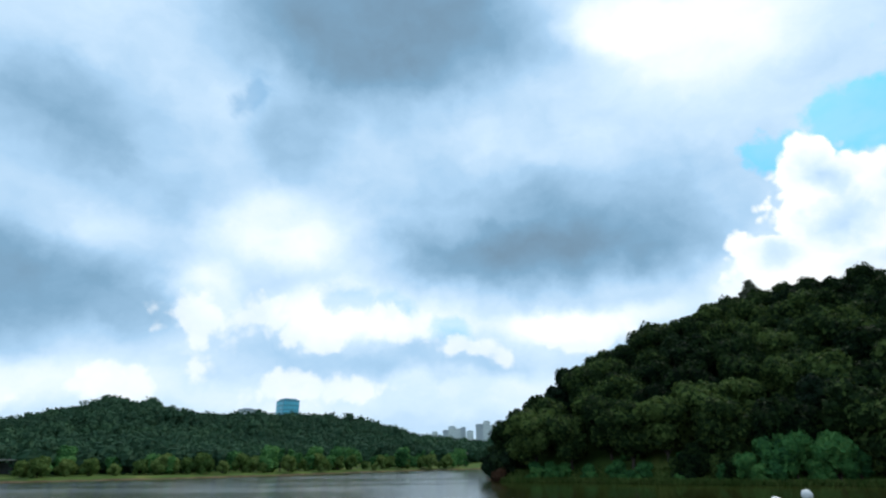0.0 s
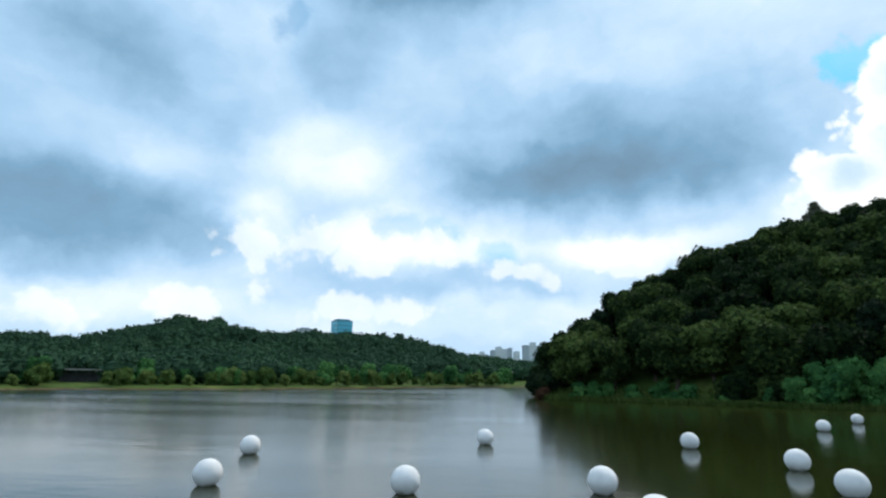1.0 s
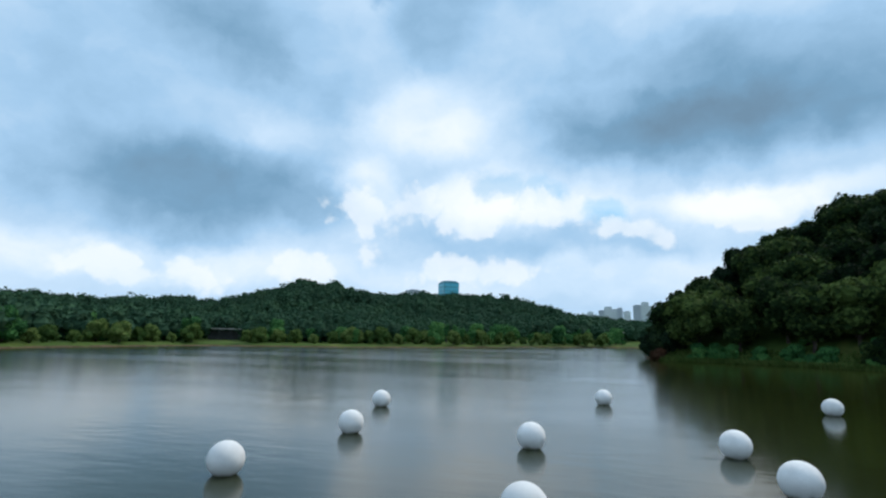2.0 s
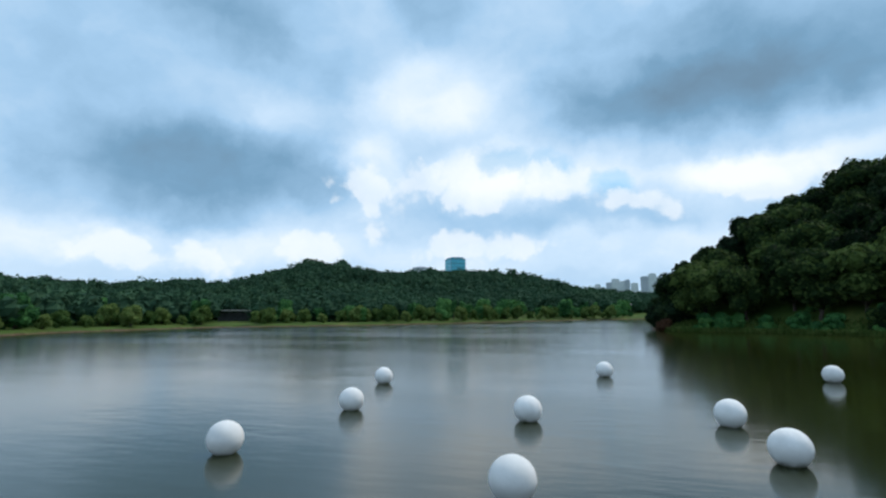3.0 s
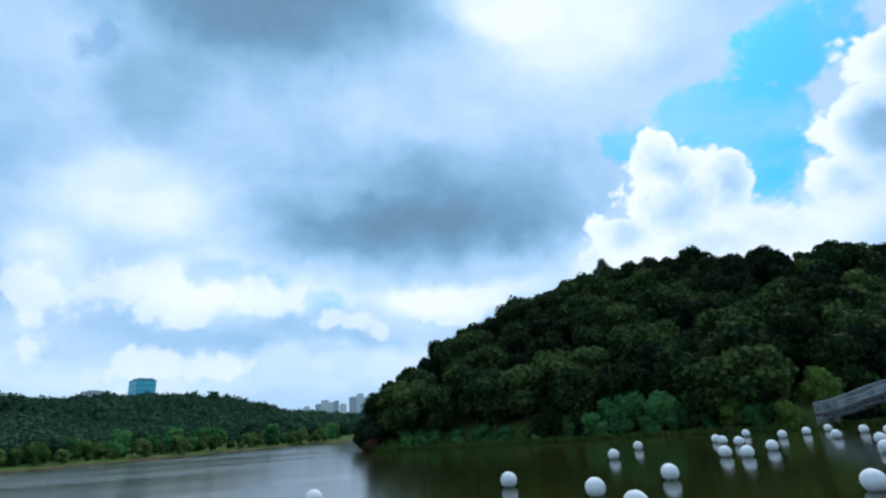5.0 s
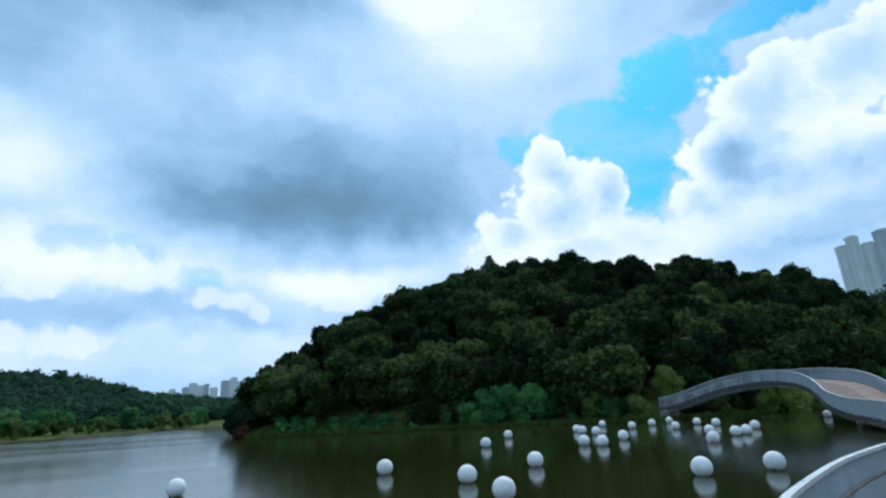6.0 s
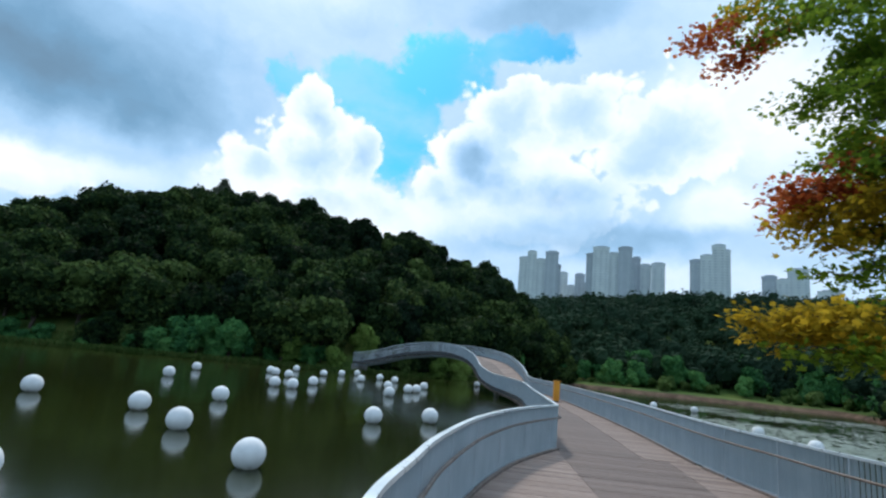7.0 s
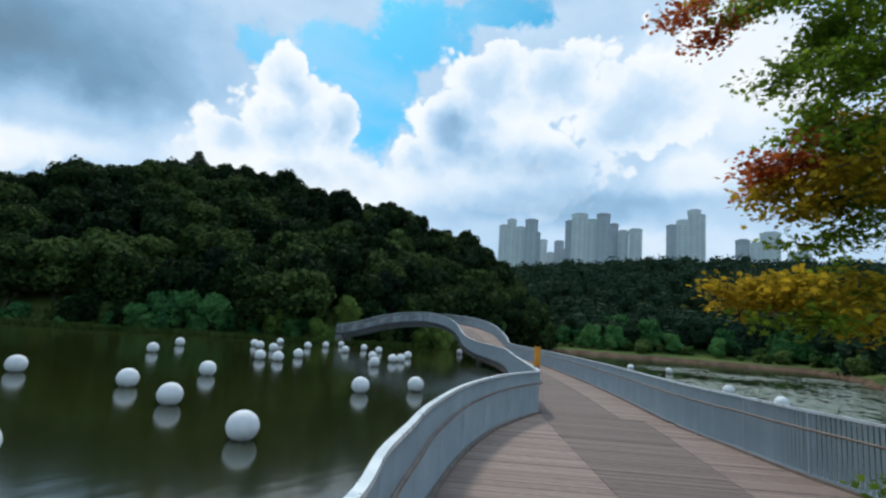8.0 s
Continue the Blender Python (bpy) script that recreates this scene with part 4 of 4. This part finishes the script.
def build_block(az, dist, width, top_el, slabs, base=0.0, label="tall pale grey apartment tower beyond the wooded hill", turn=0.0):
    """A tower of several slabs; each slab: offset across, width, height share, depth forward, dark or not."""
    x, y = polar(az, dist)
    top = dist * math.tan(radians(top_el)) + 2.9
    b = new("apartment_tower")
    b.matrix_world = pose(x, y, base, 0, 0, -az + turn)
    tagged(b, label, "apartment tower", "apartment towers on the skyline")
    w = 2 * dist * math.tan(radians(width / 2))
    for off, wide, share, fwd, dark in slabs:
        h = (top - base) * share
        x0, x1 = (off - wide / 2) * w, (off + wide / 2) * w
        d = 14.0
        bm = bmesh.new()
        box(bm, x0, -d / 2 - fwd, 0, x1, d / 2 - fwd, h)
        body = part("wall", bm, FACADE_DARK if dark else FACADE, b)
        bm = bmesh.new()
        box(bm, x0 + (x1 - x0) * 0.2, -d / 2 - fwd + 2, h, x1 - (x1 - x0) * 0.15, d / 2 - fwd - 2, h + 2.4)
        part("roof_house", bm, FACADE_DARK, b)
        bm = bmesh.new()
        box(bm, x0 - 0.3, -d / 2 - fwd - 0.3, h - 1.2, x1 + 0.3, d / 2 - fwd + 0.3, h + 0.8)
        part("parapet", bm, FACADE_DARK if dark else FACADE, b)
        cols = max(1, int((x1 - x0) / 5))
        bm = bmesh.new()
        for k in range(cols):
            c = x0 + (k + 0.5) * (x1 - x0) / cols
            for j in range(int(h / 2.9) - 1):
                z = j * 2.9 + 1.0
                box(bm, c - 1.2, -d / 2 - fwd - 0.15, z, c + 1.2, -d / 2 - fwd + 0.1, z + 1.5)
        tagged(part("glazing", bm, GLAZING, body), kind="stuff")
    return b


def build_city():
    D = 620.0
    build_block(64.9, D, 4.4, 12.4, [(-0.39, 0.22, 0.93, 0, False), (-0.2, 0.22, 0.98, 3, False), (0.02, 0.26, 0.92, 1, False), (0.28, 0.30, 0.985, 4, True), (0.45, 0.10, 0.88, 0, True)])
    build_block(68.5, D + 60, 2.9, 10.3, [(-0.36, 0.30, 0.99, 0, False), (-0.08, 0.3, 0.86, 2, False), (0.22, 0.34, 0.98, 3, True), (0.42, 0.18, 0.9, 0, True)])
    build_block(72.2, D, 4.8, 13.2, [(-0.42, 0.18, 0.93, 0, True), (-0.2, 0.34, 0.98, 4, False), (0.06, 0.24, 0.94, 1, False), (0.3, 0.28, 0.985, 3, True), (0.46, 0.12, 0.85, 0, True)])
    build_block(75.9, D + 20, 3.2, 12.2, [(-0.36, 0.26, 0.985, 2, True), (-0.08, 0.34, 0.93, 0, False), (0.3, 0.40, 0.94, 3, False)])
    build_block(81.6, D, 3.5, 13.5, [(-0.36, 0.3, 0.88, 0, True), (-0.08, 0.32, 0.91, 3, False), (0.22, 0.34, 0.985, 2, False), (0.43, 0.16, 0.95, 0, False)])
    build_block(87.8, D + 40, 3.6, 11.2, [(-0.34, 0.34, 0.93, 0, True), (-0.04, 0.3, 0.90, 2, False), (0.28, 0.46, 0.98, 3, False)])
    build_block(91.7, D + 80, 3.0, 9.4, [(-0.2, 0.6, 0.97, 0, False), (0.28, 0.46, 0.84, 2, False)])
    far = "small grey apartment tower on the far skyline"
    for az, w, el, sl in ((-2.4, 0.9, 2.55, [(0, 1, 1, 0, False)]), (-1.5, 1.0, 2.85, [(-0.2, 0.6, 1, 0, False), (0.3, 0.4, 0.9, 2, True)]),
                          (0.3, 2.3, 3.35, [(-0.38, 0.26, 0.9, 0, True), (-0.1, 0.34, 1, 2, False), (0.18, 0.26, 0.93, 0, False), (0.4, 0.22, 0.97, 2, True)]),
                          (1.9, 0.7, 2.9, [(0, 1, 1, 0, False)]), (3.5, 2.0, 3.8, [(-0.3, 0.4, 0.93, 0, True), (0.06, 0.36, 1, 2, False), (0.36, 0.3, 0.9, 0, False)])):
        build_block(az, 1200.0, w, el, sl, 0.0, far)


TEAL = plain("teal_glass", (0.07, 0.42, 0.56), (0.12, 0.55, 0.70), 0.15, 0.35)
TEAL_FRAME = plain("teal_frame", (0.06, 0.24, 0.32), (0.09, 0.30, 0.38), 0.3, 0.5)


def build_glass_tower():
    dist, az = 470.0, -16.6
    x, y = polar(az, dist)
    g = float(ground_z(x, y)) - 1
    top = dist * math.tan(radians(5.95)) + 2.9 - g
    b = new("glass_tower")
    b.matrix_world = pose(x, y, g, 0, 0, -az + 24)
    tagged(b, "teal glass office tower above the wooded hill", "office tower")
    w = 6.9
    bm = bmesh.new()
    box(bm, -w, -w, 0, w, w, top)
    part("core", bm, TEAL_FRAME, b)
    for side in range(4):
        m = pose(0, 0, 0, 0, 0, 90 * side)
        bm = bmesh.new()
        for i in range(5):
            for j in range(int(top / 3.4)):
                x0 = -w + 0.25 + i * (2 * w - 0.5) / 5
                box(bm, x0 + 0.15, -w - 0.12, j * 3.4 + 0.5, x0 + (2 * w - 0.5) / 5 - 0.15, -w + 0.05, j * 3.4 + 3.2, 0, m)
        part("curtain_wall", bm, TEAL, b, "teal glass curtain wall")
    bm = bmesh.new()
    box(bm, -w + 1.5, -w + 1.5, top, w - 1.5, w - 1.5, top + 1.2)
    part("roof_house", bm, TEAL_FRAME, b)


def build_hilltop_house():
    """A low pale house half hidden by the trees on the hill."""
    x, y = polar(-20.3, 455)
    g = float(ground_z(x, y)) - 1
    b = new("hilltop_house")
    b.matrix_world = pose(x, y, g, 0, 0, 22)
    tagged(b, "low pale house half hidden by trees on the hill", "house")
    top = 455 * math.tan(radians(5.15)) + 2.9 - g
    bm = bmesh.new()
    box(bm, -7, -4, 0, 7, 4, top - 1.6)
    part("wall", bm, FACADE, b)
    bm = bmesh.new()
    box(bm, -7.4, -4.4, top - 1.6, 7.4, 4.4, top - 0.9)
    box(bm, -4, -2, top - 0.9, 3, 2, top)
    part("roof", bm, FACADE_DARK, b)


def build_park_buildings():
    x, y = polar(-39.3, 190)
    p = new("park_pavilion")
    p.matrix_world = pose(x, y, float(ground_z(x, y)), 0, 0, 39)
    tagged(p, "low open pavilion with a flat grey roof on the bank", "pavilion")
    bm = bmesh.new()
    box(bm, -5.6, -3, 3.3, 5.6, 3, 3.75, 0.05)
    part("roof", bm, CONCRETE, p)
    for i in range(4):
        for s in (-2.4, 2.4):
            bm = bmesh.new()
            box(bm, -4.8 + 3.2 * i - 0.15, s - 0.15, -0.3, -4.8 + 3.2 * i + 0.15, s + 0.15, 3.3)
            part("post", bm, DARK_STEEL, p)
    # added dark block that stands in for the shadow under the roof
    bm = bmesh.new()
    box(bm, -4.8, 0.5, -0.3, 4.8, 2.0, 2.9)
    part("back_wall", bm, DARK_STEEL, p)
    x, y = polar(0.4, 300)
    h = new("park_hall")
    h.matrix_world = pose(x, y, float(ground_z(x, y)), 0, 0, 12)
    tagged(h, "low white hall with a pitched roof in the lakeside park", "hall")
    bm = bmesh.new()
    box(bm, -5, -3, -0.5, 5, 3, 4.0)
    part("wall", bm, CONCRETE, h)
    verts = [(-5.5, -3.5, 4), (5.5, -3.5, 4), (5.5, 3.5, 4), (-5.5, 3.5, 4), (-5.5, 0, 5.8), (5.5, 0, 5.8)]
    solid("roof", verts, [(0, 1, 5, 4), (2, 3, 4, 5), (0, 4, 3), (1, 2, 5), (3, 2, 1, 0)], CONCRETE, h)


# ================= maple beside the footbridge =================
def maple_leaves(rng, centres, spread, count, size):
    """Palmate leaves round the twig ends. Returns verts and faces."""
    ang = np.radians([0, 26, 48, 74, 100, 135, 180, 225, 260, 286, 312, 334])
    rad = np.array([1.0, 0.42, 0.86, 0.38, 0.62, 0.32, 0.30, 0.32, 0.62, 0.38, 0.86, 0.42])
    shape = np.stack([np.cos(ang) * rad, np.sin(ang) * rad, -0.18 * rad ** 2], 1)
    c = np.array(centres)[rng.integers(len(centres), size=count)] + rng.normal(size=(count, 3)) * np.array(spread)
    nrm = rng.normal(size=(count, 3)) * 0.55 + np.array([0, 0, 1.0])
    nrm /= np.linalg.norm(nrm, axis=1)[:, None]
    u = np.cross(nrm, rng.normal(size=(count, 3)))
    u /= np.linalg.norm(u, axis=1)[:, None]
    v = np.cross(nrm, u)
    s = size * rng.uniform(0.7, 1.3, count)
    pts = c[:, None, :] + (u[:, None, :] * shape[None, :, :1] + v[:, None, :] * shape[None, :, 1:2] + nrm[:, None, :] * shape[None, :, 2:]) * s[:, None, None]
    return pts.reshape(-1, 3).tolist(), [tuple(range(12 * i, 12 * i + 12)) for i in range(count)]


def build_maple():
    rng = np.random.default_rng(31)
    mx, my = 12.6, -4.6
    base = float(ground_z(mx, my)) - 0.3
    tree = new("maple_tree")
    tree.location = (mx, my, base)
    tagged(tree, "maple turning from green to gold and red beside the footbridge", "maple")

    def spot(az, el, dist):
        x, y = polar(az, dist)
        return np.array([x - mx, y - my, 2.9 + dist * math.tan(radians(el)) - base])

    stem = [(0, 0, 0), (0.1, 0.1, 1.6), (-0.1, 0.25, 3.4), (-0.2, 0.4, 5.4), (-0.3, 0.4, 7.6), (-0.3, 0.5, 9.6)]
    wood = [tube(stem, [0.26, 0.2, 0.17, 0.13, 0.09, 0.03], 10)]
    groups = {"green": [], "gold": [], "red": []}
    for az0, el0, az1, el1, d, tiers, kinds in LOWER_BOUGHS + MIDDLE_BOUGHS + UPPER_BOUGHS:
        tip, heel = spot(az0, el0, d), spot(az1, el1, d + 1.6)
        at = max(1.5, min(8.5, heel[2] - 1.2))
        root = np.array([np.interp(at, [p[2] for p in stem], [p[k] for p in stem]) for k in range(3)])
        mid = (root + heel) / 2 + np.array([0, 0, 0.35])
        line = [root, mid, heel, (heel + tip) / 2 + np.array([0, 0, 0.12]), tip]
        wood.append(tube([tuple(p) for p in line], [0.055, 0.045, 0.03, 0.016, 0.005], 6))
        for k in range(tiers):
            u = (k + 0.5) / tiers
            p = heel * (1 - u) + tip * u + rng.normal(size=3) * np.array([0.22, 0.22, 0.12]) * (1.3 - 0.6 * u)
            on = line[2] * (1 - u) + line[4] * u
            wood.append(tube([tuple(on), tuple((on + p) / 2 + np.array([0, 0, 0.05])), tuple(p)], [0.012, 0.008, 0.003], 4))
            kind = kinds[min(len(kinds) - 1, int(u * len(kinds)))]
            groups[kind].append(p)
    solid("trunk", *merge(wood), BARK, tree, "grey-brown trunk with spreading boughs", True)
    for kind, mat, per in (("green", MAPLE_GREEN, 48), ("gold", MAPLE_GOLD, 60), ("red", MAPLE_RED, 70)):
        v, f = maple_leaves(rng, groups[kind], (0.17, 0.17, 0.085), per * len(groups[kind]), 0.076)
        solid("foliage", v, f, mat, tree, "%s palmate leaves" % kind)


# tip azimuth and elevation, heel azimuth and elevation, distance, twig groups, colours from heel to tip
LOWER_BOUGHS = [
    (99.0, -12.5, 105, -8, 6.5, 3, ("green",)), (80.5, 33.2, 90, 36, 9.0, 16, ("green", "green", "gold", "red")), (84.2, 31.0, 92, 34, 9.2, 14, ("green", "gold", "red")),
    (89.2, 33, 96, 36, 9.0, 16, ("green",)), (90, 25.5, 97, 29, 9.0, 20, ("green",)), (93.2, 28.5, 99, 31, 9.4, 18, ("green",)),
    (95, 25, 101, 27, 9.0, 16, ("green",)), (93, 22.5, 100, 25, 9.5, 16, ("green",)), (92, 20.8, 98, 21.5, 9.2, 12, ("gold", "green")),
    (89.6, 18.3, 97, 20, 9.0, 20, ("gold", "red", "red")),
]
MIDDLE_BOUGHS = [
    (89.9, 17.2, 98, 18.5, 9.4, 16, ("gold", "red")), (88.7, 15.6, 98, 17, 9.2, 20, ("green", "gold", "gold")), (91.9, 13.8, 99, 15, 9.0, 18, ("green", "green", "gold")),
    (92.6, 10.6, 100, 13, 9.0, 16, ("green",)), (93.5, 16.5, 102, 18, 8.8, 16, ("green", "gold")), (94.5, 20.5, 103, 21, 8.8, 14, ("gold", "green")),
    (86.3, 6.6, 95, 6.5, 7.6, 20, ("gold",)), (89.3, 5.4, 97, 5.5, 7.8, 20, ("gold",)), (91.6, 4.4, 99, 4.8, 7.6, 20, ("gold", "green")),
    (92.6, 6.8, 100, 7.4, 7.8, 18, ("green", "gold")),
]
UPPER_BOUGHS = [
    (93.5, 33, 101, 35, 8.6, 18, ("green",)), (96, 29, 102, 30, 9.6, 18, ("green",)), (95.5, 20, 102, 21, 9.8, 18, ("gold", "green")),
    (93.5, 14.5, 102, 15, 9.8, 18, ("green", "gold")), (95.5, 27, 104, 28, 8.4, 16, ("green",)), (96, 18, 104, 19, 8.4, 16, ("green", "gold")),
    (96, 24, 106, 27, 8.8, 14, ("green",)), (97, 31, 106, 33, 8.8, 14, ("green",)), (97, 15, 106, 16, 8.6, 14, ("green", "gold")),
    (102, 38, 118, 38, 9.0, 14, ("green",)),
]


# ================= lily pads on the pond =================
def build_lily_pads():
    rng = np.random.default_rng(44)
    verts, faces = [], []
    beds = [(polar(rng.uniform(80, 99), rng.uniform(34, 95)), rng.uniform(2, 7)) for _ in range(34)]
    for (bx, by), br in beds:
        for _ in range(int(br * 26)):
            x, y = bx + rng.normal() * br * 0.6, by + rng.normal() * br * 0.4
            az, r = math.degrees(math.atan2(x, y)), math.hypot(x, y)
            if r > SHORE(az) - 3 or az < 77:
                continue
            q, turn = rng.uniform(0.16, 0.4), rng.uniform(0, 6.28)
            o = len(verts)
            for k in range(9):
                a = turn + 0.35 + k * (6.28 - 0.7) / 8
                verts.append((x + q * math.cos(a), y + q * math.sin(a), 0.012 + rng.uniform(0, 0.02)))
            verts.append((x, y, 0.008))
            faces.append(tuple(range(o, o + 10)))
    tagged(solid("lily_pads", verts, faces, LILY), "green lily pads floating on the pond, paled by sky sheen", "lily pads", kind="stuff")


# the sky's sheen on the pads is partly put into this greyed, pale green
LILY = plain("lily_leaf_sheen", (0.12, 0.16, 0.10), (0.22, 0.26, 0.19), 0.3, 0.4)
build_island()
build_bank_grass()
build_far_woods()
build_banks()
build_city()
build_glass_tower()
build_park_buildings()
build_hilltop_house()
build_maple()
build_lily_pads()
